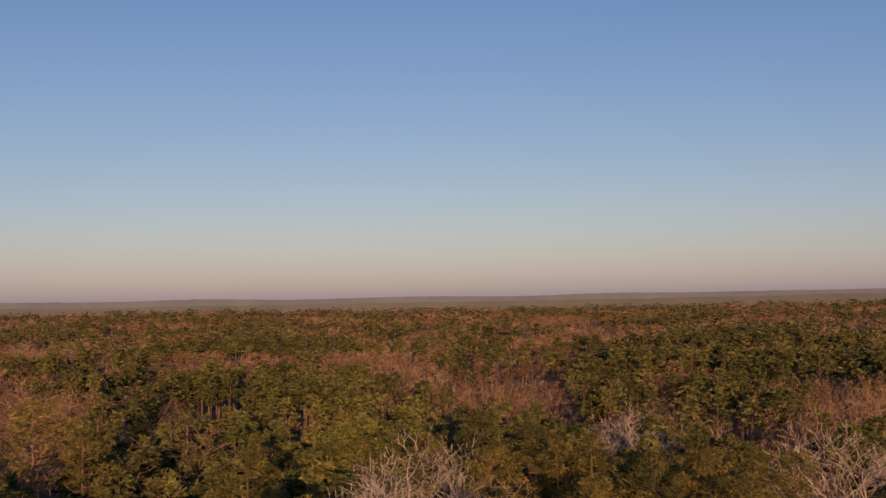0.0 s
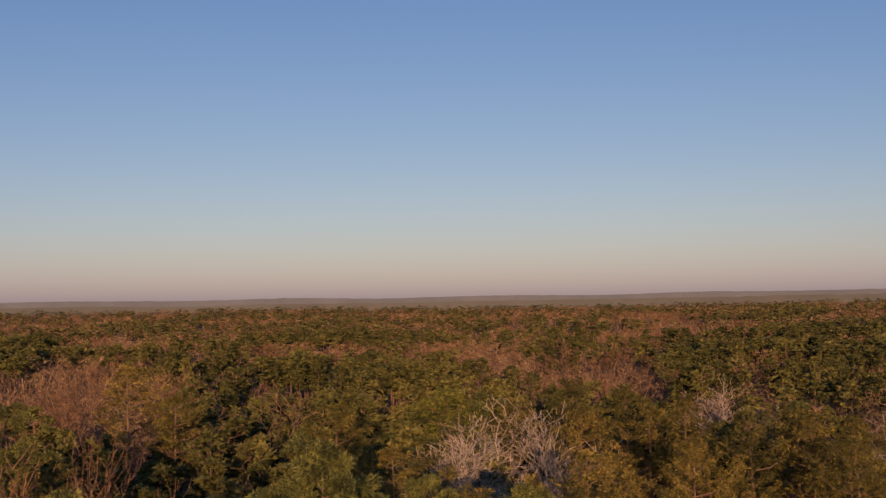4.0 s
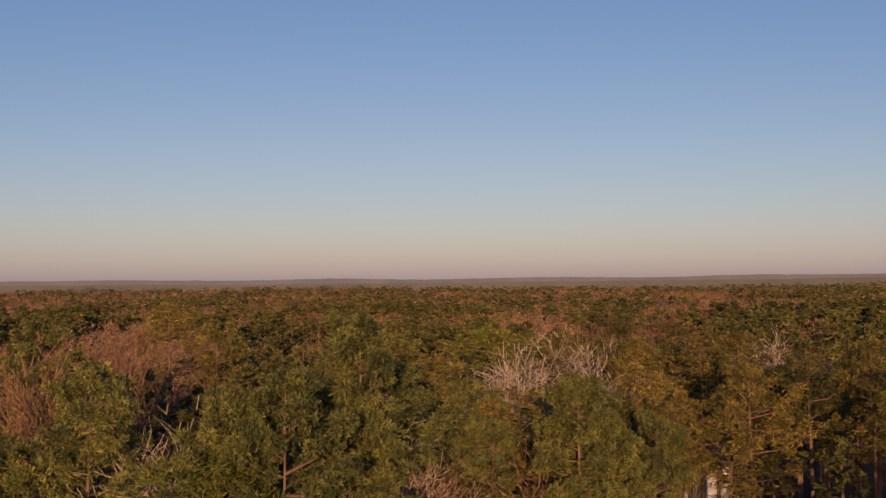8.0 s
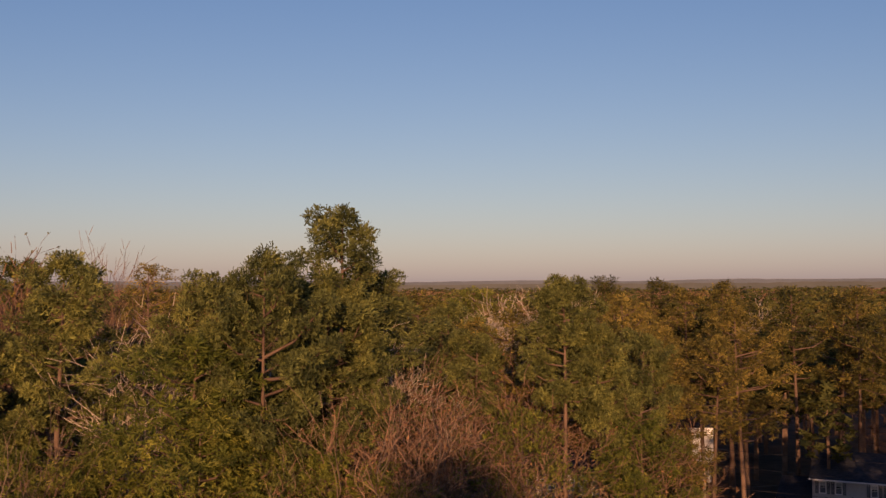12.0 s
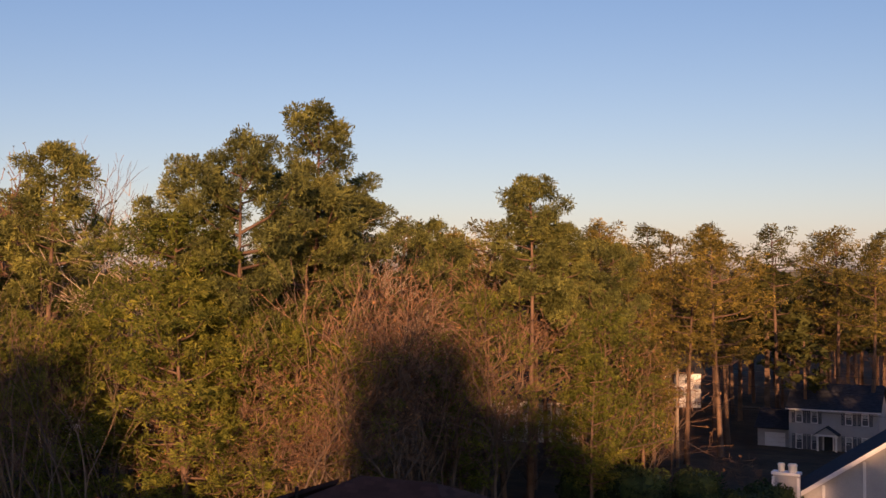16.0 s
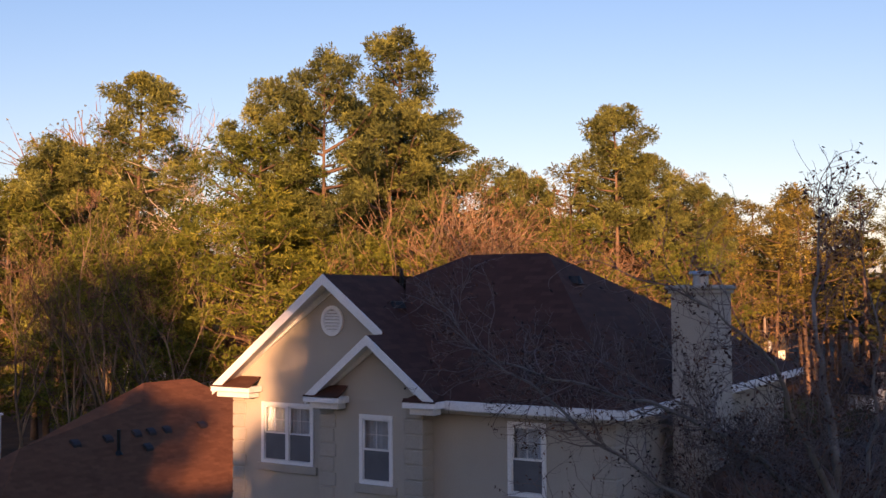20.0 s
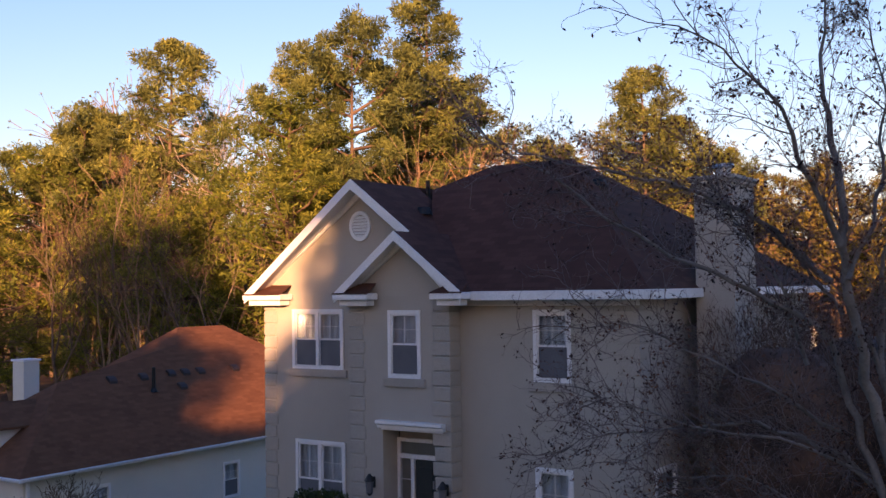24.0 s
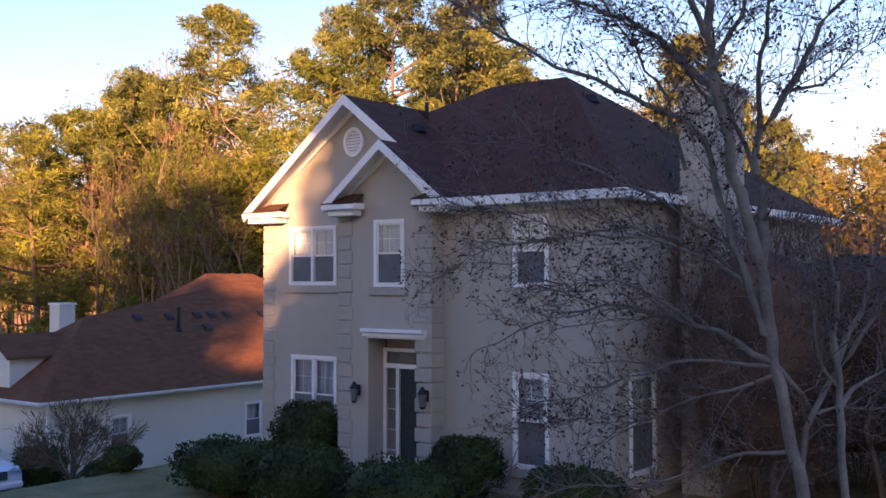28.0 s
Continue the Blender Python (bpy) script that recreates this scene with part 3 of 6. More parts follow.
    # fascia, gutter and frieze of the main eaves
    part("fascia", box(sr + 0.03, ex1 + 0.02, ey0 - 0.03, ey0 + 0.02, 5.33, 5.50, 0.006), M_WHITE, hs)
    part("fascia", box(ex1, ex1 + 0.05, ey0 + 0.02, ey1, 5.33, 5.50, 0.006), M_WHITE, hs)
    part("soffit", box(XB1 + 0.03, ex1 - 0.002, ey0 + 0.022, YR - 0.002, 5.36, 5.40), M_WHITE, hs)
    part("soffit", box(XR + 0.03, ex1 - 0.002, YR, ey1, 5.36, 5.40), M_WHITE, hs)
    part("frieze", box(XB1 + 0.03, XR + 0.03, YR - 0.04, YR - 0.003, 5.22, 5.358, 0.008), M_WHITE, hs)
    # chimney with a stepped crown and flue
    part("chimney", box(8.80, 9.54, 1.45, 2.75, -0.5, 7.44, 0.01), M_STUCCO, hs, "beige stucco chimney with metal cap")
    part("chimney_crown", box(8.75, 9.59, 1.40, 2.80, 7.44, 7.52, 0.015), M_QUOIN, hs)
    part("chimney_crown", box(8.71, 9.63, 1.36, 2.84, 7.52, 7.6, 0.015), M_QUOIN, hs)
    fl = bmesh.new()
    bmesh.ops.create_cone(fl, cap_ends=True, segments=18, radius1=0.15, radius2=0.15, depth=0.22, matrix=Matrix.Translation((9.16, 2.1, 7.7)))
    bmesh.ops.create_cone(fl, cap_ends=True, segments=18, radius1=0.22, radius2=0.2, depth=0.06, matrix=Matrix.Translation((9.16, 2.1, 7.84)))
    part("flue_cap", fl, M_METAL, hs)
    # roof vents and pipe
    for x, y, z in ((2.9, 1.0, 7.2), (6.3, 2.6, 7.7), (1.2, 2.6, 7.23)):
        bm = bmesh.new()
        bmesh.ops.create_cone(bm, cap_ends=True, segments=14, radius1=0.2, radius2=0.13, depth=0.16, matrix=Matrix.Translation((x, y, z + 0.05)))
        part("roof_vent", bm, M_IRON, hs)
    pp = bmesh.new()
    bmesh.ops.create_cone(pp, cap_ends=True, segments=10, radius1=0.05, radius2=0.05, depth=0.5, matrix=Matrix.Translation((2.2, 2.2, 7.8)))
    part("vent_pipe", pp, M_IRON, hs)
    # wall lanterns beside the entry
    for x in (2.98, 4.72):
        lan = part("wall_lantern", box(x - 0.05, x + 0.05, YB - 0.06, YB - 0.03, 1.64, 1.86, 0.008), M_IRON, hs, "black iron coach lantern")
        part("lantern_arm", box(x - 0.012, x + 0.012, YB - 0.15, YB - 0.06, 1.82, 1.85), M_IRON, lan)
        bm = bmesh.new()
        bmesh.ops.create_cone(bm, cap_ends=True, segments=6, radius1=0.06, radius2=0.085, depth=0.24, matrix=Matrix.Translation((x, YB - 0.17, 1.67)))
        part("lantern_glass", bm, M_SCREEN, lan)
        bm = bmesh.new()
        bmesh.ops.create_cone(bm, cap_ends=True, segments=6, radius1=0.11, radius2=0.02, depth=0.14, matrix=Matrix.Translation((x, YB - 0.17, 1.86)))
        part("lantern_cap", bm, M_IRON, lan)
        bm = bmesh.new()
        bmesh.ops.create_cone(bm, cap_ends=True, segments=6, radius1=0.03, radius2=0.07, depth=0.05, matrix=Matrix.Translation((x, YB - 0.17, 1.53)))
        part("lantern_base", bm, M_IRON, lan)


build_house()


# ---- the low cream neighbour house ----
def build_neighbour():
    hs = thing("single_storey_house", (-15, 9, -2.2), "low cream-walled house with russet shingle hip roof", "house")
    ox, oy, oz = 15, -9, 2.2
    def mv(o):
        o.location = (ox, oy, oz)
        return o
    X0, X1, Y0, Y1, ZG, ZE = -17.5, -10.5, 0.4, 17.6, -2.6, 0.46
    w = part("side_wall", wall_with_holes(Y1 - Y0, ZG, ZE - 0.1, 0.2, [(2.22, 2.98, -1.36, -0.18), (7.66, 8.45, -1.5, -0.26)]), M_CREAM, hs)
    w.matrix_local = Matrix.Translation((ox, oy, oz)) @ pose(X1, Y0, 0, 0, 0, 90)
    mv(part("front_wall", box(X0, X1 - 0.2, Y0, Y0 + 0.2, ZG, ZE - 0.1), M_CREAM, hs))
    mv(part("back_wall", box(X0, X1 - 0.2, Y1 - 0.2, Y1, ZG, ZE - 0.1), M_CREAM, hs))
    mv(part("side_wall", box(X0, X0 + 0.2, Y0 + 0.2, Y1 - 0.2, ZG, ZE - 0.1), M_CREAM, hs))
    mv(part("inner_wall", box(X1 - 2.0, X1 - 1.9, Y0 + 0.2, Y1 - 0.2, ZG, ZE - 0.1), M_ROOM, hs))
    for a, b, c, d in ((2.22, 2.98, -1.36, -0.18), (7.66, 8.45, -1.5, -0.26)):
        win = sash_window(hs, a, b, c, d, 0.0, 1, 0.9, False)
        win.matrix_local = Matrix.Translation((ox, oy, oz)) @ pose(X1, Y0, 0, 0, 0, 90)
    e = 0.35
    ex0, ex1, ey0, ey1 = X0 - e, X1 + e, Y0 - e, Y1 + e
    s = 0.76
    def roof(c, t=0.1):
        return mv(part("roof", slab(c, t), M_ROOF2, hs))
    # rear, higher hip
    xm = -15.1
    bx0 = -20.15
    zr = ZE + s * (ex1 - xm)
    ya, yb, y0 = 10.2, 12.6, 5.2
    roof([(ex1, y0, ZE), (ex1, ey1, ZE), (xm, yb, zr), (xm, ya, zr)])
    roof([(bx0, ey1, ZE), (bx0, y0, ZE), (xm, ya, zr), (xm, yb, zr)])
    roof([(ex1, ey1, ZE), (bx0, ey1, ZE), (xm, yb, zr)])
    roof([(bx0, y0, ZE), (ex1, y0, ZE), (xm, ya, zr)])
    # front, lower hip
    xl, B = -16.15, (-14.3, y0 + (ex1 + 14.3) / (ex1 - xm) * (ya - y0), ZE + s * (ex1 + 14.3))
    A = (-13.15, 3.45, ZE + s * (ex1 + 13.15))
    roof([(ex1, ey0, ZE), (ex1, y0, ZE), B, A])
    roof([(xl, ey0, ZE), (ex1, ey0, ZE), A])
    roof([(xl, ey0, ZE), A, B])
    roof([(xl, ey0, ZE), B, (xl, 9.5, ZE)])
    # gutter, fascia, downpipe
    mv(part("gutter", prism([(ex1 - 0.01, ZE - 0.09), (ex1 + 0.06, ZE - 0.09), (ex1 + 0.09, ZE - 0.03), (ex1 + 0.09, ZE), (ex1 - 0.01, ZE)], "y", ey0, ey1), M_WHITE, hs))
    mv(part("gutter", prism([(ey0 - 0.09, ZE), (ey0 - 0.09, ZE - 0.03), (ey0 - 0.06, ZE - 0.09), (ey0 + 0.01, ZE - 0.09), (ey0 + 0.01, ZE)], "x", ex0, ex1 + 0.1), M_WHITE, hs))
    mv(part("soffit", box(X1 + 0.002, ex1 - 0.012, ey0 + 0.02, ey1, ZE - 0.12, ZE - 0.1), M_WHITE, hs))
    mv(part("soffit", box(ex0, X1 + 0.001, ey0 + 0.02, Y0 - 0.002, ZE - 0.121, ZE - 0.101), M_WHITE, hs))
    mv(part("downpipe", box(X1 + 0.01, X1 + 0.09, Y0 + 0.06, Y0 + 0.16, ZG, ZE - 0.12, 0.01), M_WHITE, hs))
    # plumbing pipe and low vents on the slope
    def on(x):
        return ZE + s * (ex1 - x)
    bm = bmesh.new()
    bmesh.ops.create_cone(bm, cap_ends=True, segments=12, radius1=0.06, radius2=0.06, depth=0.9, matrix=Matrix.Translation((-12.45, 6.75, on(-12.45) + 0.36)))
    bmesh.ops.create_cone(bm, cap_ends=True, segments=12, radius1=0.15, radius2=0.07, depth=0.14, matrix=Matrix.Translation((-12.45, 6.75, on(-12.45) + 0.03)))
    mv(part("vent_pipe", bm, M_IRON, hs))
    for x, y in ((-13.02, 5.44), (-13.02, 6.77), (-13.06, 8.05), (-13.05, 8.7), (-13.04, 9.42), (-13.02, 11.13), (-12.49, 8.06)):
        bm = bmesh.new()
        add_prism(bm, [(x - 0.13, on(x - 0.13) - 0.02), (x + 0.13, on(x + 0.13) - 0.02), (x + 0.13, on(x + 0.13) + 0.09), (x + 0.05, on(x + 0.05) + 0.13), (x - 0.08, on(x - 0.08) + 0.1)], "y", y - 0.15, y + 0.15)
        mv(part("roof_vent", bm, M_VENT, hs))
    # front dormer with a louvred gable
    dx0, dx1, dy0, dy1, dz, dr = -14.1, -12.42, 0.45, 3.0, 1.72, 2.3
    dxm = (dx0 + dx1) / 2
    dm = mv(part("dormer", prism([(dx0, 0.3), (dx1, 0.3), (dx1, dz), (dxm, dr - 0.12), (dx0, dz)], "y", dy0, dy1), M_CREAM, hs, "cream dormer with louvred vent"))
    part("dormer_roof", slab([(dxm, dy0 - 0.2, dr), (dx1 + 0.2, dy0 - 0.2, dz - 0.08), (dx1 + 0.2, dy1, dz - 0.08), (dxm, dy1, dr)], 0.07), M_ROOF2, dm)
    part("dormer_roof", slab([(dxm, dy0 - 0.2, dr), (dxm, dy1, dr), (dx0 - 0.2, dy1, dz - 0.08), (dx0 - 0.2, dy0 - 0.2, dz - 0.08)], 0.07), M_ROOF2, dm)
    for i in range(7):
        part("louvre", box(dxm - 0.3, dxm + 0.3, dy0 - 0.03, dy0 - 0.003, 0.95 + i * 0.11, 0.95 + i * 0.11 + 0.07), M_WHITE, dm)
    # chimney
    mv(part("chimney", box(-20.85, -20.15, 7.0, 7.7, -2.5, 2.98, 0.012), M_CREAM, hs))
    mv(part("chimney_crown", box(-20.9, -20.1, 6.95, 7.75, 2.98, 3.06, 0.012), M_WHITE, hs))


build_neighbour()


# ---- trees ----
def tube(verts, faces, p, q, r0, r1, sides=5):
    d = (q - p)
    if d.length < 1e-5:
        return
    d.normalize()
    u = d.cross(Vector((0.3, 0.9, 0.31)) if abs(d.z) > 0.8 else Vector((0, 0, 1))).normalized()
    w = d.cross(u)
    k = len(verts)
    for c, r in ((p, r0), (q, r1)):
        for i in range(sides):
            a = 2 * math.pi * i / sides
            verts.append(c + u * (r * math.cos(a)) + w * (r * math.sin(a)))
    for i in range(sides):
        j = (i + 1) % sides
        faces.append((k + i, k + j, k + sides + j, k + sides + i))


def path_tube(verts, faces, pts, radii, sides):
    k = len(verts)
    for n_, (c, r) in enumerate(zip(pts, radii)):
        d = (pts[min(n_ + 1, len(pts) - 1)] - pts[max(n_ - 1, 0)]).normalized()
        u = d.cross(Vector((0.3, 0.9, 0.31)) if abs(d.z) > 0.8 else Vector((0, 0, 1))).normalized()
        w = d.cross(u)
        for i in range(sides):
            a = 2 * math.pi * i / sides
            verts.append(c + u * (r * math.cos(a)) + w * (r * math.sin(a)))
    for n_ in range(len(pts) - 1):
        for i in range(sides):
            j = (i + 1) % sides
            b = k + n_ * sides
            faces.append((b + i, b + j, b + sides + j, b + sides + i))


def rand_dir(rng, up=0.0):
    v = Vector((rng.gauss(0, 1), rng.gauss(0, 1), rng.gauss(0, 1) + up))
    return v.normalized()


def mesh_of(name, verts, faces, material, smooth=False):
    me = bpy.data.meshes.new(name)
    me.from_pydata([tuple(v) for v in verts], [], faces)
    me.materials.append(material)
    if smooth:
        me.polygons.foreach_set("use_smooth", [True] * len(faces))
    return me


def tuft(verts, faces, c, out, size, rng, blades=9):
    """A tuft of needles: narrow blades fanning out of one point, linked as one island."""
    k = len(verts)
    verts.append(c)
    for _ in range(blades):
        d = (rand_dir(rng) + out * 0.55).normalized()
        s = d.cross(rand_dir(rng)).normalized() * (size * rng.uniform(0.07, 0.115))
        tip = c + d * size * rng.uniform(0.7, 1.15)
        n_ = len(verts)
        verts.extend((tip + s, tip - s))
        faces.append((k, n_, n_ + 1))


def clump_ball():
    bm = bmesh.new()
    bmesh.ops.create_icosphere(bm, subdivisions=1, radius=1.0)
    bm.verts.index_update()
    out = [q.co.copy() for q in bm.verts], [tuple(q.index for q in fc.verts) for fc in bm.faces]
    bm.free()
    return out


CLUMP = clump_ball()


def pine_parts(seed, h, crown=0.5, spread=3.0, tufts=430, size=0.5, blades=9, sides=7, heart=True, puff=1.0):
    """A tall pine: bare tapering trunk, whorled limbs in the upper part, rounded needle clumps with gaps."""
    rng = random.Random(seed)
    bv, bf, nv, nf = [], [], [], []
    lean = Vector((rng.uniform(-0.03, 0.03), rng.uniform(-0.03, 0.03), 0))
    pts, rad, r0 = [], [], h * 0.0105 + 0.03
    for i in range(9):
        t = i / 8
        pts.append(Vector((lean.x * h * t + 0.1 * math.sin(t * 5 + seed), lean.y * h * t + 0.1 * math.cos(t * 4 + seed), h * t * 0.97)))
        rad.append(r0 * (1 - t * 0.86) * (1.25 if i == 0 else 1))
    path_tube(bv, bf, pts, rad, sides)
    def on_trunk(t):
        f = min(7.999, t * 8)
        i = int(f)
        return pts[i].lerp(pts[i + 1], f - i)
    limbs = int(20 + 14 * crown)
    clumps = []
    lop, turn0 = rng.uniform(0.1, 0.3), rng.uniform(0, 6.28)
    for i in range(limbs):
        u = (i + rng.random()) / limbs
        t = 1 - crown + crown * u
        a = turn0 + i * 2.4 + rng.uniform(-0.5, 0.5)
        prof = (math.sin(math.pi * min(1, (u * 0.8 + 0.17))) ** 0.55) * rng.uniform(0.55, 1.1) * (1 + lop * math.cos(a - turn0))
        ln = max(0.55, spread * prof)
        rise = rng.uniform(-0.1, 0.3) + 0.6 * u
        d = Vector((math.cos(a), math.sin(a), rise)).normalized()
        side = Vector((-d.y, d.x, 0)).normalized()
        p0 = on_trunk(t)
        p1 = p0 + d * ln * 0.5 + Vector((0, 0, -0.07 * ln))
        p2 = p0 + d * ln + Vector((0, 0, 0.1 * ln))
        rr = 0.028 + 0.018 * ln
        path_tube(bv, bf, [p0, p1, p2], [rr, rr * 0.65, rr * 0.25], 4)
        # branchlets left and right of the limb, each ending in a flat pad of needles
        for k in range(max(3, int(ln * 2.1))):
            f = 0.28 + 0.74 * (k + rng.random()) / max(3, int(ln * 2.1))
            b0 = p0.lerp(p1, f * 2) if f < 0.5 else p1.lerp(p2, min(1.0, f * 2 - 1))
            out = (d * rng.uniform(0.3, 0.9) + side * rng.choice((-1, 1)) * rng.uniform(0.4, 1.0) + Vector((0, 0, rng.uniform(-0.1, 0.5)))).normalized()
            b1 = b0 + out * ln * rng.uniform(0.14, 0.34) * (1.15 - 0.4 * f)
            if sides > 5:
                tube(bv, bf, b0, b1, 0.022, 0.008, 3)
            clumps.append((b1, rng.uniform(0.26, 0.52)))
        clumps.append((p2, rng.uniform(0.3, 0.55)))
    # a few dead stubs below the crown
    for i in range(5):
        t = rng.uniform(0.3, 1 - crown)
        a = rng.uniform(0, 6.28)
        p0 = on_trunk(t)
        tube(bv, bf, p0, p0 + Vector((math.cos(a), math.sin(a), 0.15)) * rng.uniform(0.5, 1.6), 0.03, 0.008, 3)
    clumps.append((pts[-1] + Vector((0, 0, 0.1)), 0.5))
    per = max(2, tufts // len(clumps))
    ball, ball_faces = CLUMP
    for c, r in clumps:
        # close-set needles fill the heart of each clump
        r *= puff
        if heart:
            k = len(nv)
            for q in ball:
                f = r * rng.uniform(0.25, 0.5)
                nv.append(c + Vector((q.x * f * 1.35, q.y * f * 1.35, q.z * f * 0.5)))
            nf.extend(tuple(k + j for j in fc) for fc in ball_faces)
        for _ in range(per):
            o = rand_dir(rng, 0.35)
            tuft(nv, nf, c + Vector((o.x * r * 1.25, o.y * r * 1.25, o.z * r * 0.75)), o, size * rng.uniform(0.7, 1.15), rng, blades)
    return bv, bf, nv, nf


def bare_parts(seed, h, spread=0.5, levels=5, twigs=True, forks=3, trunk=0.22, low=0.35, sides=6, droop=0.0, fine=0.011, slim=False):
    """A leafless tree: forking limbs that taper into fine twigs. Returns wood, twigs and twig tips."""
    rng = random.Random(seed)
    bv, bf, tv, tf, tips = [], [], [], [], []
    def grow(p, d, ln, r, lv):
        seg, q, dd = [p], p, d
        nseg = 3 if lv < 3 else 2
        rads = [r]
        for i in range(nseg):
            dd = (dd + rand_dir(rng) * (0.16 + 0.04 * lv) + Vector((0, 0, 0.10 - droop * lv * 0.05))).normalized()
            q = q + dd * ln / nseg
            seg.append(q)
            rads.append(r * (1 - 0.42 * (i + 1) / nseg))
        if lv <= levels - 2:
            path_tube(bv, bf, seg, rads, max(3, sides - lv))
        else:
            for a_, b_, ra in zip(seg, seg[1:], rads):
                s = (b_ - a_).cross(rand_dir(rng)).normalized() * max(ra, fine)
                k = len(tv)
                tv.extend((a_ - s, a_ + s, b_ + s * 0.6, b_ - s * 0.6))
                tf.append((k, k + 1, k + 2) if slim else (k, k + 1, k + 2, k + 3))
        if lv >= levels:
            tips.append(q)
            return
        kids = forks + (1 if lv in (1, 2) and rng.random() < 0.5 else 0)
        for i in range(kids):
            f = rng.uniform(low if lv == 0 else 0.35, 1.0) if i else 1.0
            j = min(nseg - 1, int(f * nseg))
            base = seg[j].lerp(seg[j + 1], f * nseg - j) if f < 1 else seg[-1]
            turn = rand_dir(rng)
            turn = (turn - dd * turn.dot(dd)).normalized()
            nd = (dd + turn * spread * rng.uniform(0.6, 1.3) * (0.55 if i == 0 else 1.0)).normalized()
            grow(base, nd, ln * rng.uniform(0.58, 0.82), r * (0.62 if i == 0 else 0.5), lv + 1)
    grow(Vector((0, 0, 0)), Vector((0, 0, 1)), h * 0.42, trunk, 0)
    return bv, bf, tv, tf, tips


def leaf_cards(points, seed, size, chance=1.0, per=1):
    rng = random.Random(seed)
    v, f = [], []
    for p in points:
        if rng.random() > chance:
            continue
        for _ in range(per):
            d, e = rand_dir(rng), rand_dir(rng)
            s = size * rng.uniform(0.6, 1.3)
            e = (e - d * e.dot(d)).normalized()
            c = p + rand_dir(rng) * size * 0.7
            k = len(v)
            v.extend((c - d * s, c + e * s * 0.45 + d * s * 0.1, c + d * s, c - e * s * 0.45 + d * s * 0.1))
            f.append((k, k + 1, k + 2, k + 3))
    return v, f


PINE_LABEL = "tall loblolly pine with bare trunk and green crown"
BARE_LABEL = "leafless grey-brown winter hardwood tree"


def make_pine(name, seed, needle, label, **kw):
    bv, bf, nv, nf = pine_parts(seed, **kw)
    t = thing(name, (0, 0, 0), label, "tree", "trees of the wood")
    for pn, v, f, m_, sm in (("trunk", bv, bf, M_BARK_PINE, True), ("crown", nv, nf, needle, False)):
        o = new(pn, mesh_of(pn, v, f, m_, sm))
        o.parent = t
    return t


def make_bare(name, seed, label, bark, twig, leaf=None, leaf_size=0.12, chance=0.6, per=1, **kw):
    bv, bf, tv, tf, tips = bare_parts(seed, **kw)
    f = kw["h"] / sorted(p.z for p in tv)[-12]
    squeeze = Matrix.Diagonal((min(1.0, f * 1.15), min(1.0, f * 1.15), f))
    bv, tv, tips = [squeeze @ p for p in bv], [squeeze @ p for p in tv], [squeeze @ p for p in tips]
    t = thing(name, (0, 0, 0), label, "tree", "trees of the wood")
    o = new("trunk", mesh_of("trunk", bv, bf, bark, True))
    o.parent = t
    o = tagged(new("twig_spray", mesh_of("twig_spray", tv, tf, twig)), kind="stuff")
    o.parent = t
    if leaf:
        v, f = leaf_cards(tips, seed + 5, leaf_size, chance, per)
        o = tagged(new("leaf_spray", mesh_of("leaf_spray", v, f, leaf)), kind="stuff")
        o.parent = t
    return t


PINES = [make_pine("pine_tree", 11 + i, M_NEEDLE_NEAR, PINE_LABEL, h=20.0, crown=c, spread=s, tufts=n, size=0.33, blades=7, puff=1.0)
         for i, (c, s, n) in enumerate([(0.44, 2.9, 3300), (0.52, 3.3, 4000), (0.36, 2.6, 3000), (0.6, 3.5, 4600), (0.48, 3.1, 3800), (0.7, 3.4, 5000)])]
LOW_PINES = [make_pine("pine_tree", 111 + i, M_NEEDLE, PINE_LABEL, h=20.0, crown=c, spread=s, tufts=n, size=0.42, blades=8, sides=5)
             for i, (c, s, n) in enumerate([(0.44, 2.9, 640), (0.52, 3.3, 760), (0.38, 2.7, 600), (0.6, 3.5, 860)])]
YOUNG = [make_pine("young_pine_tree", 31 + i, M_NEEDLE_Y, "young bushy pine with bright yellow-green needles", h=12.0, crown=0.82, spread=2.6, tufts=1600, size=0.27, blades=8, heart=False) for i in range(2)]
BARES = [make_bare("bare_tree", 51 + i, BARE_LABEL, M_BARK_GREY, M_TWIG, h=17.0, spread=sp, levels=5, forks=3, trunk=0.2, fine=0.016)
         for i, sp in enumerate((0.7, 0.85, 0.95, 0.78))]
PALES = [make_bare("pale_bare_tree", 61 + i, "leafless hardwood with pale sunlit branches", M_BARK_PALE, M_BARK_PALE, h=17.0, spread=0.9, levels=5, forks=4, trunk=0.17, low=0.25, fine=0.02) for i in range(2)]
RUSSETS = [make_bare("russet_tree", 71 + i, "winter hardwood holding dry russet leaves", M_BARK_GREY, M_TWIG_RED, M_LEAF_DRY, 0.1, 0.8, 3, h=15.0, spread=0.85, levels=5, forks=3, trunk=0.17, fine=0.017) for i in range(3)]
BUDS = [make_bare("budding_tree", 81, "slender tree with yellow buds at its tips", M_BARK_GREY, M_TWIG, M_LEAF_YEL, 0.07, 0.9, 5, h=17.0, spread=0.5, levels=5, forks=4, trunk=0.16, fine=0.024)]
STEMS = [make_bare("slender_bare_tree", 91 + i, "slender leafless tree with upright sunlit brown stems", M_BARK_STEM, M_BARK_STEM, h=12.0, spread=0.3, levels=4, forks=2, trunk=0.08, low=0.55, fine=0.009) for i in range(3)]
MASTERS = STEMS + PINES + LOW_PINES + YOUNG + BARES + PALES + RUSSETS + BUDS
HEIGHT = {o: 20.0 for o in PINES + LOW_PINES}
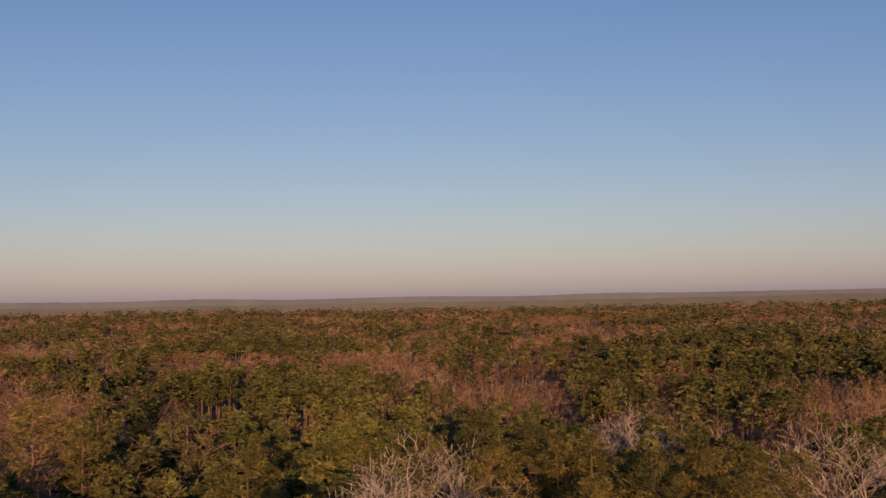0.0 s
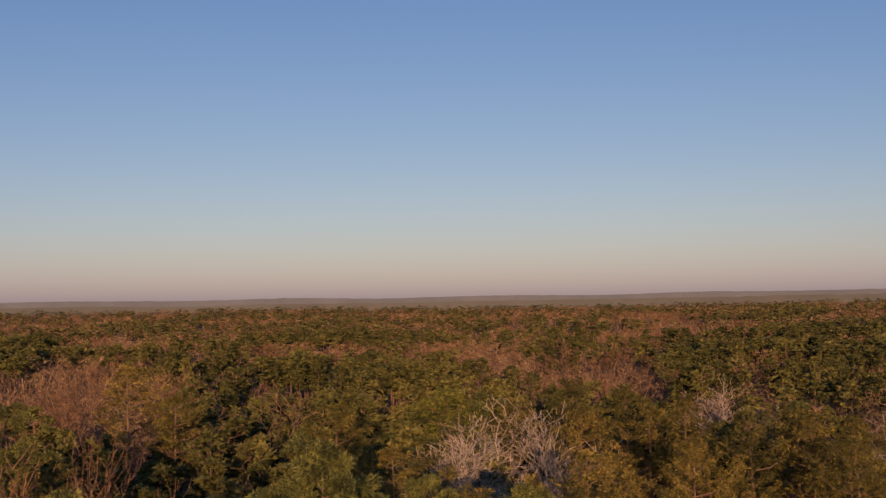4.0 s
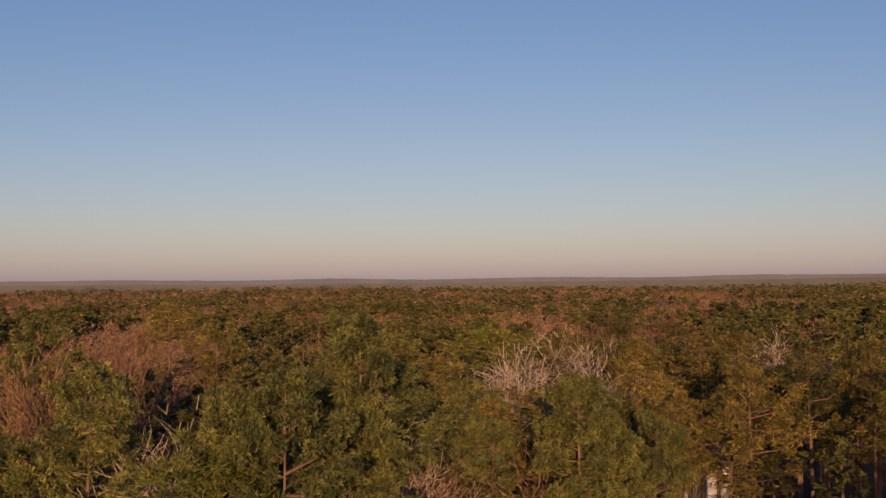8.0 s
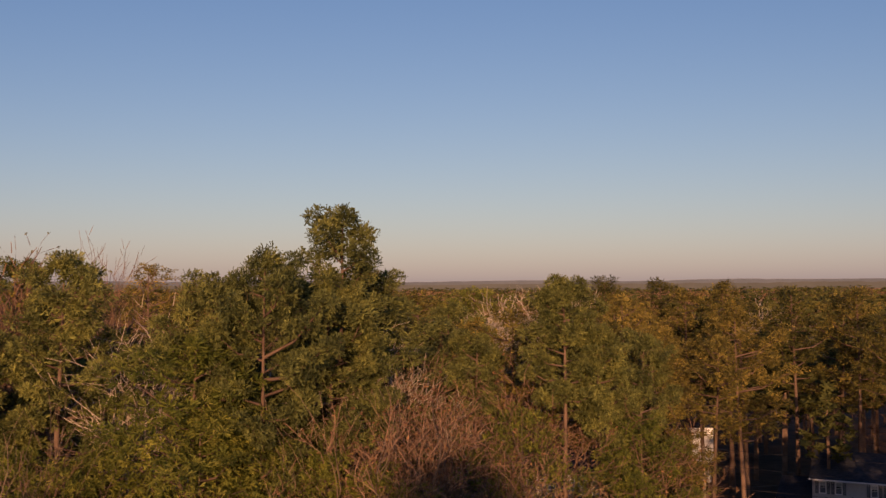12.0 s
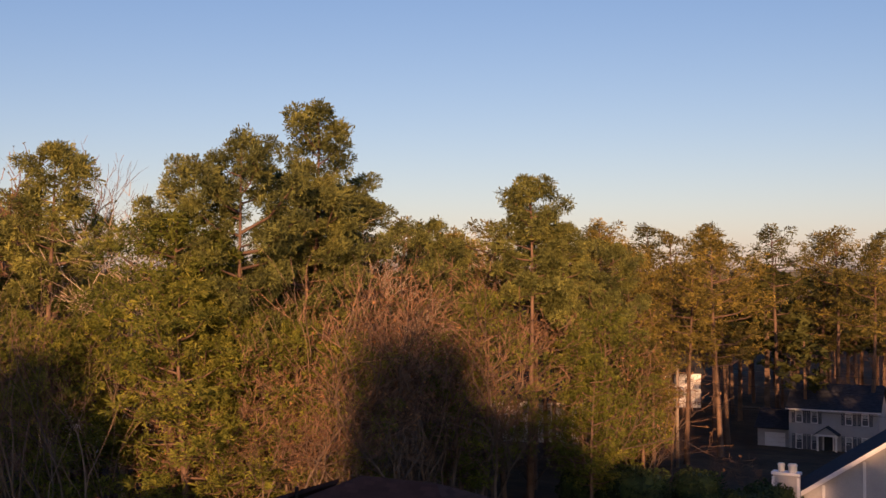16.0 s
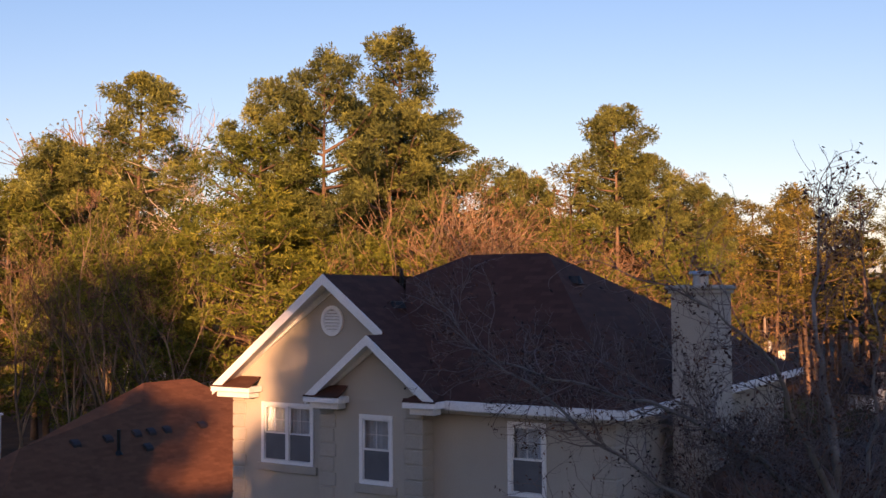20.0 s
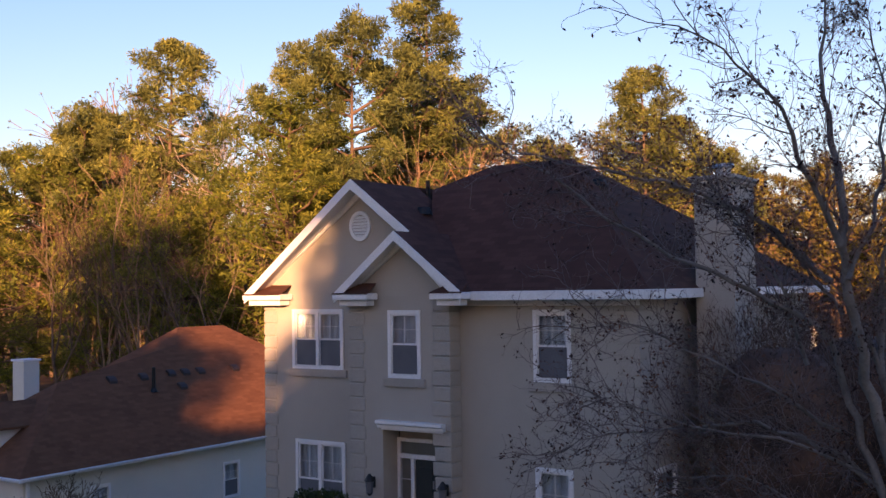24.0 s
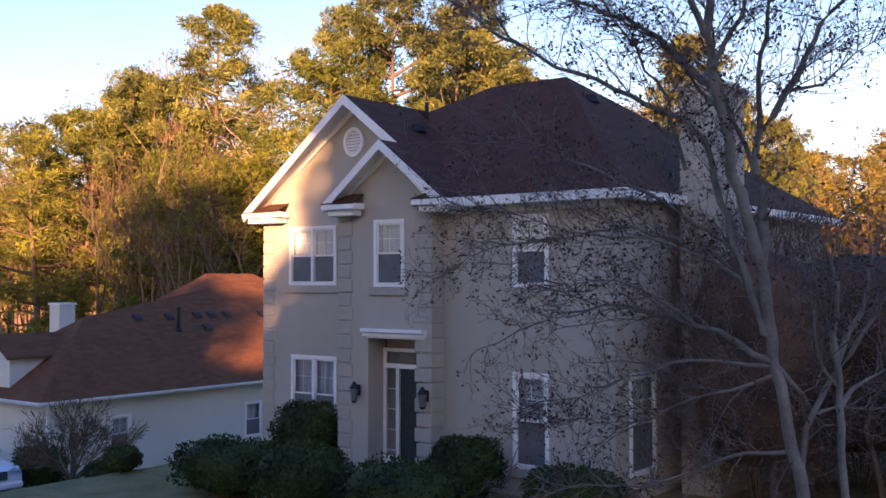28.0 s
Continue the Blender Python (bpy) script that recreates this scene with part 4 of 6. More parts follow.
HEIGHT.update({o: 12.0 for o in YOUNG + STEMS})
HEIGHT.update({o: 17.0 for o in BARES + PALES + BUDS})
HEIGHT.update({o: 15.0 for o in RUSSETS})
used = set()
tr_rng = random.Random(5)


def plant(master, x, y, top=None, h=None, wide=1.0, turn=None, label=""):
    """A copy of a master tree at x, y, its tip at the height top (or h metres tall)."""
    z = ground_z(x, y) - 0.05
    full = (top - z) if top is not None else h
    s = full / HEIGHT[master]
    a = turn if turn is not None else tr_rng.uniform(0, 360)
    w = s * wide
    if master not in used:
        used.add(master)
        t = master
    else:
        t = copy_thing(master, Matrix())
    t.matrix_basis = pose(x, y, z, 0, 0, a) @ Matrix.Diagonal((w, w, s, 1))
    if label:
        t["label"] = label
    return t


# ---- the wood behind the houses: trees that stand out ----
# each row: master, x, y, height of the tip, width
EDGE = [
    (PINES[3], -21.9, 36.1, 23.6, 1.05), (PINES[4], -20.4, 35.0, 19.0, 1.1), (PINES[1], -21.1, 28.4, 20.9, 0.9), (PINES[0], -24.2, 28.2, 19.6, 0.95),
    (YOUNG[0], -23.2, 25.5, 16.3, 1.3), (YOUNG[1], -21.0, 24.4, 12.4, 1.4), (PINES[4], -33.9, 26.4, 20.9, 1.1), (PINES[5], -37.6, 24.3, 17.0, 1.15),
    (PINES[3], -36.4, 22.0, 16.2, 1.05), (YOUNG[1], -37.6, 19.5, 13.8, 1.3), (YOUNG[0], -36.8, 16.2, 12.2, 1.3), (PINES[5], -41.5, 21.0, 14.5, 1.2),
    (PALES[0], -20.9, 40.5, 17.2, 0.8), (STEMS[2], -29.6, 18.2, 12.8, 1.0), (STEMS[0], -27.4, 17.4, 9.8, 1.1), (BARES[0], -31.4, 17.0, 11.0, 0.8),
    (STEMS[0], -27.6, 18.2, 13.6, 1.0), (STEMS[1], -26.0, 18.6, 12.4, 1.0), (BARES[3], -24.4, 19.4, 11.4, 0.8), (RUSSETS[1], -28.8, 19.6, 11.2, 0.9),
    (YOUNG[1], -26.4, 22.6, 10.5, 1.2),
]
THICKET = [
    (RUSSETS[0], -22.2, 29.6, 11.8, 1.1), (RUSSETS[1], -20.3, 30.4, 12.4, 1.1), (RUSSETS[2], -18.5, 31.0, 12.0, 1.15), (RUSSETS[0], -16.9, 31.9, 12.7, 1.1),
    (RUSSETS[1], -15.3, 33.4, 13.4, 1.1), (RUSSETS[2], -14.0, 35.4, 14.5, 1.05), (RUSSETS[0], -12.6, 37.6, 12.3, 1.1), (RUSSETS[1], -11.5, 39.6, 10.2, 1.1),
    (RUSSETS[2], -19.7, 40.0, 14.8, 1.0), (RUSSETS[0], -18.2, 50.0, 15.2, 1.1), (RUSSETS[1], -16.4, 44.0, 14.4, 1.1), (BARES[1], -13.4, 36.5, 13.6, 0.9),
    (BARES[2], -18.2, 41.5, 15.0, 0.9), (BARES[3], -9.6, 38.0, 10.0, 1.0), (RUSSETS[2], -27.8, 56.0, 16.5, 1.0),
]
BEHIND = [
    (BUDS[0], -44.9, 37.8, 22.5, 1.0), (PALES[1], -32.3, 31.1, 18.6, 1.2), (BARES[0], -42.5, 40.0, 23.0, 0.8), (PINES[5], -23.4, 43.0, 19.9, 1.45),
    (PINES[1], -25.5, 58.2, 17.7, 1.0), (PINES[4], -19.5, 50.0, 16.0, 1.0), (PINES[2], -11.2, 46.8, 19.7, 1.0), (PINES[2], -9.3, 48.6, 16.6, 0.95),
    (PINES[4], -10.5, 59.2, 15.8, 0.95), (PINES[3], -13.4, 65.0, 16.2, 1.0), (PINES[4], -17.6, 62.0, 17.6, 1.0), (YOUNG[0], -6.2, 44.5, 8.0, 1.1),
    (YOUNG[1], -13.2, 40.2, 9.5, 1.0), (BARES[1], -24.4, 33.0, 12.5, 0.9), (PINES[3], -28.6, 36.0, 15.8, 1.0), (PINES[5], -40.5, 33.0, 16.4, 1.0),
    (PINES[2], -47.0, 29.0, 15.2, 1.1), (PINES[0], -27.0, 42.0, 17.0, 1.0), (BARES[2], -33.5, 41.0, 17.0, 1.0), (PINES[1], -24.6, 54.0, 14.6, 1.1),
]
MIDDLE = [
    (PINES[4], -15.7, 74.4, 18.4, 1.0), (PINES[1], -12.6, 71.5, 15.2, 1.0), (PINES[3], -8.2, 86.0, 17.8, 1.15), (PINES[2], -14.7, 111.0, 20.0, 1.2),
    (PINES[0], -6.4, 106.4, 19.2, 1.1), (PINES[4], -0.3, 110.0, 19.0, 1.15), (PINES[2], 5.0, 112.0, 18.6, 1.1), (PINES[1], 9.0, 115.0, 18.0, 1.1),
    (PINES[3], -3.4, 116.1, 18.4, 1.2), (PALES[1], -33.2, 88.7, 17.6, 1.5), (PALES[0], -37.7, 92.2, 18.4, 1.5), (PALES[1], -30.8, 97.3, 17.6, 1.4),
    (PALES[0], -37.1, 110.4, 19.5, 1.5), (BARES[2], -26.7, 115.0, 17.8, 1.4), (PINES[5], -33.5, 68.0, 18.6, 1.2), (PINES[0], -27.4, 62.0, 16.4, 1.2),
    (PINES[1], -25.0, 117.2, 20.2, 1.2), (PINES[3], -35.3, 128.0, 20.6, 1.25), (BARES[2], -19.3, 103.0, 15.0, 1.0), (BARES[3], -5.4, 124.0, 15.0, 1.0),
]
BEYOND = [
    (RUSSETS[1], -85.2, 112.0, 18.6, 1.9), (PINES[5], -44.5, 74.8, 21.4, 1.3), (YOUNG[0], -54.2, 124.8, 18.8, 1.9), (PINES[4], -40.1, 116.1, 18.8, 1.2),
    (PINES[2], -28.3, 106.8, 18.6, 1.2), (PINES[1], -20.6, 112.3, 18.8, 1.2), (PINES[3], -10.4, 98.2, 16.8, 1.3), (PINES[0], 4.1, 103.0, 17.0, 1.2),
    (PINES[2], -68.0, 115.8, 18.0, 0.7), (PINES[5], -94.0, 107.5, 18.5, 1.2), (PINES[4], -102.0, 106.5, 23.0, 1.3), (PINES[3], -76.0, 58.6, 22.0, 1.2),
    (PINES[1], -63.0, 45.0, 18.6, 1.2), (PINES[0], -57.5, 39.0, 15.0, 1.2), (PALES[1], -22.2, 183.0, 17.5, 1.5), (PALES[0], 14.0, 135.0, 20.0, 1.5),
    (RUSSETS[2], -1.0, 56.0, 0.9, 1.4), (RUSSETS[0], 0.8, 57.0, 0.6, 1.4),
]
MARKED = EDGE + THICKET + BEHIND + MIDDLE + BEYOND
for master, x, y, top, wide in MARKED:
    if master in PINES and y > 60:
        master = LOW_PINES[PINES.index(master) % 4]
    plant(master, x, y, top=top, wide=wide)
# slender stems crowd in front of the pines
for i in range(14):
    plant(STEMS[i % 3], -23.0 - 0.75 * i + tr_rng.uniform(-0.4, 0.4), 20.5 - 0.1 * i + tr_rng.uniform(-2.0, 2.0), top=tr_rng.uniform(6.5, 11.5), wide=tr_rng.uniform(0.8, 1.2))
for i in range(8):
    plant(STEMS[i % 3], -13.0 - 1.2 * i + tr_rng.uniform(-0.4, 0.4), 30.5 + tr_rng.uniform(-1.5, 1.5) + max(0.0, 5.0 - i), top=tr_rng.uniform(10.0, 14.5), wide=tr_rng.uniform(0.8, 1.1))
for kind, x, y, top, wide in ((0, -30.6, 19.6, 11.0, 1.1), (1, -27.6, 21.4, 10.4, 1.1), (0, -22.6, 27.6, 13.2, 1.2), (1, -20.6, 28.4, 11.0, 1.2), (0, -18.4, 29.8, 10.4, 1.1), (1, -15.8, 31.6, 9.6, 1.1), (0, -11.6, 40.6, 12.0, 1.0)):
    plant(YOUNG[kind], x, y, top=top, wide=wide)
# russet undergrowth along the edge of the wood
for i in range(16):
    plant(RUSSETS[i % 3] if i % 4 else BARES[i % 3], -12.0 - 1.25 * i + tr_rng.uniform(-0.6, 0.6), 26.5 + tr_rng.uniform(-2.5, 2.5) + (6.0 if i < 4 else 0.0), top=tr_rng.uniform(5.5, 9.5), wide=1.25)
for i, (x, y, top) in enumerate(((-7.2, 46.0, 9.0), (-6.8, 50.5, 10.5), (-8.9, 49.5, 12.0), (-12.8, 46.0, 14.2), (-14.4, 44.0, 13.5))):
    plant(YOUNG[i % 2] if i < 2 else RUSSETS[i % 3], x, y, top=top, wide=1.2)
# thicket in the side yard, brown and leafless
for i in range(14):
    a = tr_rng.random()
    bx = (10.5, 11.6, 13.0)[i % 3] + 1.0 * tr_rng.random()
    plant((RUSSETS + BARES[1:2])[i % 4], bx, 1.0 + 1.1 * i + tr_rng.uniform(-0.5, 0.5), h=tr_rng.uniform(3.4, 4.2) + (1.3 if bx > 12.8 else 0.0), wide=1.6)


# ---- the rest of the wood ----
GLADES = [(-100, 178, 7), (-175, 258, 9), (-102, 385, 12), (-53, 243, 9), (-2, 228, 8), (-26, 180, 6), (-98, 202, 5), (-150, 228, 7), (-228, 296, 10)]
OPEN = [(-7, 12, 56, 101), (-5.5, 12, 40, 56), (-11.5, -6, 70, 78)]


def wood_here(x, y):
    if any((((x - a) * 0.92 + (y - b) * 0.4) / r) ** 2 + (((y - b) * 0.92 - (x - a) * 0.4) / (r * 3.2)) ** 2 < 1 for a, b, r in GLADES):
        return False
    return not any(a < x < b and c < y < d for a, b, c, d in OPEN)


def scatter():
    rng = random.Random(21)
    placed = [(m[1], m[2]) for m in MARKED] + [(m[1] + k * 3.0, m[2] - k * 3.6) for m in MARKED if m[0] in PALES for k in (1, 2)]
    near, far, low = [], [], []
    for _ in range(26000):
        d = math.sqrt(rng.uniform(44 ** 2, 215 ** 2))
        a = radians(rng.uniform(83, 153))
        x, y = 15 + d * math.cos(a), -20 + d * math.sin(a)
        if y < 25 or (x > -14 and y < 45) or not wood_here(x, y):
            continue
        gap = 4.6 if d < 110 else 6.2
        if any(abs(x - p) < gap and (x - p) ** 2 + (y - q) ** 2 < gap * gap for p, q in placed):
            continue
        placed.append((x, y))
        (near if d < 118 else far).append((x, y, d))
    for x, y, d in near[:205]:
        r = rng.random() * 0.8 + 0.1 + 0.7 * noise.noise(Vector((x * 0.03, y * 0.03, 7.0)))
        h = rng.uniform(12.5, 18.5) if d < 75 else rng.uniform(14.5, 21)
        if x > -12 and 50 < y < 72:
            h = min(h, 11.5)
        if r < 0.58:
            plant(rng.choice(LOW_PINES if d > 62 else PINES), x, y, h=h, wide=rng.uniform(1.05, 1.45))
        elif r < 0.64:
            plant(rng.choice(YOUNG), x, y, h=h * 0.65, wide=1.2)
        elif r < 0.84:
            plant(rng.choice(BARES), x, y, h=h * 0.88, wide=1.05)
        else:
            plant(rng.choice(RUSSETS), x, y, h=h * 0.8, wide=1.05)
    for _ in range(400):
        x, y = rng.uniform(-48, -5), rng.uniform(30, 74)
        if wood_here(x, y) and not (x > -12 and y < 40) and sum(1 for p in low) < 60 and all((x - p) ** 2 + (y - q) ** 2 > 6 for p, q in low):
            low.append((x, y))
            plant(rng.choice(RUSSETS + BARES), x, y, h=rng.uniform(3.5, 7.0), wide=1.5)
    return near[205:] + far


REST = scatter()




def stuff_mesh(name, verts, faces, shade, material, label, smooth):
    me = bpy.data.meshes.new(name)
    me.vertices.add(len(verts))
    me.vertices.foreach_set("co", verts.astype(np.float32).ravel())
    me.loops.add(faces.size)
    me.loops.foreach_set("vertex_index", faces.astype(np.int32).ravel())
    me.polygons.add(len(faces))
    me.polygons.foreach_set("loop_start", np.arange(0, faces.size, 3, dtype=np.int32))
    me.polygons.foreach_set("use_smooth", smooth)
    me.update(calc_edges=True)
    at = me.attributes.new("tree_shade", "FLOAT", "POINT")
    at.data.foreach_set("value", shade.astype(np.float32))
    me.materials.append(material)
    return tagged(new(name, me), label, "woodland", kind="stuff")


def unit(v):
    return v / np.maximum(1e-6, np.linalg.norm(v, axis=-1, keepdims=True))


OCTA = [(1, 0, 0), (-1, 0, 0), (0, 1, 0), (0, -1, 0), (0, 0, 1), (0, 0, -1)]
OCTA_FACES = [(0, 2, 4), (2, 1, 4), (1, 3, 4), (3, 0, 4), (2, 0, 5), (1, 2, 5), (3, 1, 5), (0, 3, 5)]


def low_pine(seed, clumps, blades, size, depth=0.0):
    """A far pine of unit height 20: slim trunk, tiers of ragged needle clumps."""
    rng = random.Random(seed)
    bv, bf, nv, nf = [], [], [], []
    path_tube(bv, bf, [Vector((0, 0, 0)), Vector((0.15, 0, 10)), Vector((0, 0.1, 18.5))], [0.26, 0.2, 0.06], 3)
    crown, spread = max(depth, rng.uniform(0.38, 0.6)), rng.uniform(2.4, 3.4)
    big = 1.0 if clumps > 25 else (1.3 if clumps > 15 else (1.75 if clumps > 8 else 2.5))
    for i in range(clumps):
        u = (i + rng.random()) / clumps
        prof = math.sin(math.pi * (u * 0.84 + 0.16)) ** 0.55
        a, rr = rng.uniform(0, 6.283), spread * prof * rng.uniform(0.35, 1.05)
        c = Vector((rr * math.cos(a), rr * math.sin(a), 20 * (1 - crown + crown * u) - 0.6))
        r = rng.uniform(0.55, 1.0) * big
        k = len(nv)
        for q in OCTA:
            f = r * rng.uniform(0.6, 1.15)
            nv.append(c + Vector((q[0] * f, q[1] * f, q[2] * f * 0.62)) + rand_dir(rng) * r * 0.25)
        nf.extend(tuple(k + j for j in fc) for fc in OCTA_FACES)
        for _ in range(blades):
            o = rand_dir(rng, 0.3)
            p = c + Vector((o.x, o.y, o.z * 0.62)) * r * 0.7
            d = (o + rand_dir(rng) * 0.7).normalized()
            w = d.cross(rand_dir(rng)).normalized() * size * rng.uniform(0.25, 0.5)
            k = len(nv)
            nv.extend((p - w, p + w, p + d * size * rng.uniform(0.7, 1.5)))
            nf.append((k, k + 1, k + 2))
    return [(bv, bf), (nv, nf)]


def low_bare(seed, levels, fine, spray):
    """A far leafless tree of unit height 17: forked limbs with a haze of twigs at their ends."""
    rng = random.Random(seed)
    bv, bf, tv, tf, tips = bare_parts(seed, 17.0, rng.uniform(0.7, 0.95), levels, True, 3, 0.22, 0.3, 3, fine=fine, slim=True)
    for p in list(tips):
        for _ in range(spray):
            d = rand_dir(rng, 0.6)
            w = d.cross(rand_dir(rng)).normalized() * fine
            q = p + rand_dir(rng) * 0.5
            k = len(tv)
            tv.extend((q - w, q + w, q + d * rng.uniform(0.7, 1.8)))
            tf.append((k, k + 1, k + 2))
    top = max(p.z for p in tv)
    f = 17.0 / top
    return [([p * f for p in bv], bf), ([p * f for p in tv], tf)]


def as_triangles(faces):
    out = []
    for fc in faces:
        out.extend((fc[0], fc[k], fc[k + 1]) for k in range(1, len(fc) - 1))
    return np.array(out)


def joined_wood(name, label, kinds, unit_height, spots, tall, wide, materials, seed):
    """Far trees joined in one mesh, each a turned and scaled one of a few shapes."""
    rng = np.random.default_rng(seed)
    vs, fs, ss, ms, k = [], [], [], [], 0
    which = rng.integers(0, len(kinds), len(spots))
    for j, kind in enumerate(kinds):
        at = [p for p, w in zip(spots, which) if w == j]
        n = len(at)
        if not n:
            continue
        base = np.array([(x, y, ground_z(x, y) - 0.2) for x, y in at])
        h = rng.uniform(*tall, n) + np.array([2.5 * noise.noise(Vector((x * 0.012, y * 0.012, 5.0))) for x, y in at])
        sz, sw = h / unit_height, h / unit_height * rng.uniform(*wide, n)
        a = rng.uniform(0, 6.283, n)
        shade = rng.random(n)
        ca, sa = (np.cos(a) * sw)[:, None], (np.sin(a) * sw)[:, None]
        for slot, (v, f) in enumerate(kind):
            v = np.array([tuple(p) for p in v])
            tri = as_triangles(f)
            w = np.stack([v[None, :, 0] * ca - v[None, :, 1] * sa, v[None, :, 0] * sa + v[None, :, 1] * ca, v[None, :, 2] * sz[:, None]], 2) + base[:, None, :]
            vs.append(w.reshape(-1, 3))
            fs.append((tri[None] + (k + np.arange(n) * len(v))[:, None, None]).reshape(-1, 3))
            ss.append(np.repeat(shade, len(v)))
            ms.append(np.full(n * len(tri), slot))
            k += n * len(v)
    o = stuff_mesh(name, np.concatenate(vs), np.concatenate(fs), np.concatenate(ss), materials[0], label, np.zeros(sum(len(f) for f in fs), bool))
    o.data.materials.append(materials[1])
    o.data.polygons.foreach_set("material_index", np.concatenate(ms).astype(np.int32))
    return o


def woods_material(name, stops, lo, hi):
    """Far crowns: each tree has its own shade, with a slow drift from stand to stand and a little grain."""
    m, n, l, bs = mat(name, 0.9)
    dull(m, 0.05)
    at = n.new("ShaderNodeAttribute")
    at.attribute_name = "tree_shade"
    col = ramp(n, l, at.outputs["Fac"], stops)
    stand = ramp(n, l, noisy(n, l, coords(n), 0.012, 3), [(0.35, lo), (0.65, hi)])
    grain = ramp(n, l, noisy(n, l, coords(n), 0.9, 3), [(0.36, (0.48, 0.5, 0.52)), (0.5, (0.95, 0.95, 0.95)), (0.64, (1.42, 1.38, 1.3))])
    col = mixed(n, l, "MULTIPLY", 1.0, col, grain)
    l.new(mixed(n, l, "MULTIPLY", 1.0, col, stand), bs.inputs["Base Color"])
    return m


M_FAR_PINE = woods_material("far_pine_crowns", [(0, (0.058, 0.064, 0.02)), (0.5, (0.092, 0.094, 0.027)), (1, (0.14, 0.13, 0.038))], (0.8, 0.85, 0.85), (1.15, 1.1, 1.05))
M_FAR_BARE = woods_material("far_bare_crowns", [(0, (0.16, 0.09, 0.045)), (0.5, (0.225, 0.14, 0.072)), (1, (0.31, 0.215, 0.115))], (0.85, 0.8, 0.78), (1.12, 1.12, 1.15))


M_FAR_LIMB = woods_material("far_bare_limbs", [(0, (0.14, 0.09, 0.055)), (0.5, (0.2, 0.135, 0.085)), (1, (0.32, 0.23, 0.15))], (0.85, 0.85, 0.85), (1.1, 1.1, 1.1))
SECTOR = (radians(86), radians(152))
AROUND = SECTOR[1] - SECTOR[0]


def stand_kind(x, y, r):
    """Under 0 for pine, over for hardwood: broad stands with a few strays."""
    return 1.5 * noise.noise(Vector((x * 0.009, y * 0.0075, 3.0))) + 0.75 * noise.noise(Vector((x * 0.03, y * 0.026, 9.0))) + 0.55 * (r - 0.5) + 0.10


def far_woods():
    rng = random.Random(77)
    bands = [([(x, y) for x, y, _ in REST], (44, 12, 0.55), (3, 0.035, 8), (13.5, 20.5), (1.1, 1.6))]
    for d0, d1, cell, pine, bare, tall, wide in (
            (215, 420, 7.8, (26, 7, 0.8), (3, 0.06, 3), (13.5, 20), (1.25, 1.75)), (420, 800, 9.6, (14, 3, 1.3), (2, 0.1, 7), (13, 19), (1.3, 1.8)),
            (800, 1600, 15.5, (7, 2, 2.0, 0.85), (2, 0.22, 2), (12, 17), (1.8, 2.7)), (1600, 2350, 24.0, (6, 2, 2.6, 0.95), (2, 0.35, 1), (10, 15), (2.6, 3.8))):
        n = int(0.5 * AROUND * (d1 * d1 - d0 * d0) / (cell * cell))
        spots = []
        for _ in range(n):
            d = math.sqrt(rng.uniform(d0 * d0, d1 * d1))
            a = rng.uniform(SECTOR[0], SECTOR[1])
            spots.append((15 + d * math.cos(a), -20 + d * math.sin(a)))
        bands.append((spots, pine, bare, tall, wide))
    for i, (spots, pine, bare, tall, wide) in enumerate(bands):
        green, brown = [], []
        for x, y in spots:
            if not wood_here(x, y):
                continue
            (green if stand_kind(x, y, rng.random()) < (0.36 if i == 0 else 0.0) else brown).append((x, y))
        shapes = 6 if i < 3 else 3
        joined_wood("pine_woodland", "dense evergreen pine woodland stretching to the horizon", [low_pine(500 + 10 * i + k, *pine) for k in range(shapes)], 20.0,
                    green, tall, wide, (M_BARK_PINE, M_FAR_PINE), 100 + i)
        joined_wood("bare_woodland", "leafless brown winter woodland among the pines", [low_bare(600 + 10 * i + k, *bare) for k in range(shapes)], 17.0,
                    brown, (tall[0] - 2.5, tall[1] - 2.5), wide, (M_FAR_LIMB, M_FAR_BARE), 200 + i)


far_woods()


# ---- the last ridges, with distance haze put into their colour ----
def far_ridge(r, low, high, tone, seed):
    verts, faces = [], []
    n = 420
    for i in range(n):
        a = radians(76 + 84 * i / (n - 1))
        x, y = r * math.cos(a), r * math.sin(a)
        top = high + 5.0 * noise.noise(Vector((i * 0.035, seed, 0))) + 1.6 * noise.noise(Vector((i * 0.31, seed, 3))) + 9.0 * max(0.0, math.cos(a - 1.35)) ** 8
        verts += [(x, y, low), (x, y, top), (x * 1.02, y * 1.02, top - 6)]
    for i in range(n - 1):
        for k in (0, 1):
            b = 3 * i + k
            faces.append((b, b + 3, b + 4, b + 1))
    # the tone carries the haze, and a weak emission lifts it further
    m, nn, l, bs = mat("haze_toned_ridge", 1.0)
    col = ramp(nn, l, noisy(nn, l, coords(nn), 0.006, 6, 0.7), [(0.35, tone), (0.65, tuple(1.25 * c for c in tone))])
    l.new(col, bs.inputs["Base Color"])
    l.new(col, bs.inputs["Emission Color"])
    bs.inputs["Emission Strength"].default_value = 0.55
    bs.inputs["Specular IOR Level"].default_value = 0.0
    tagged(new("backdrop", mesh_of("backdrop", verts, faces, m)), "wooded ridge on the horizon with distance haze in its colour", "distant ridge", kind="structure")


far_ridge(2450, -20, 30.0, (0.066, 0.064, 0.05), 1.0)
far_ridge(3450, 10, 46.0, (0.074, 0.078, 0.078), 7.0)


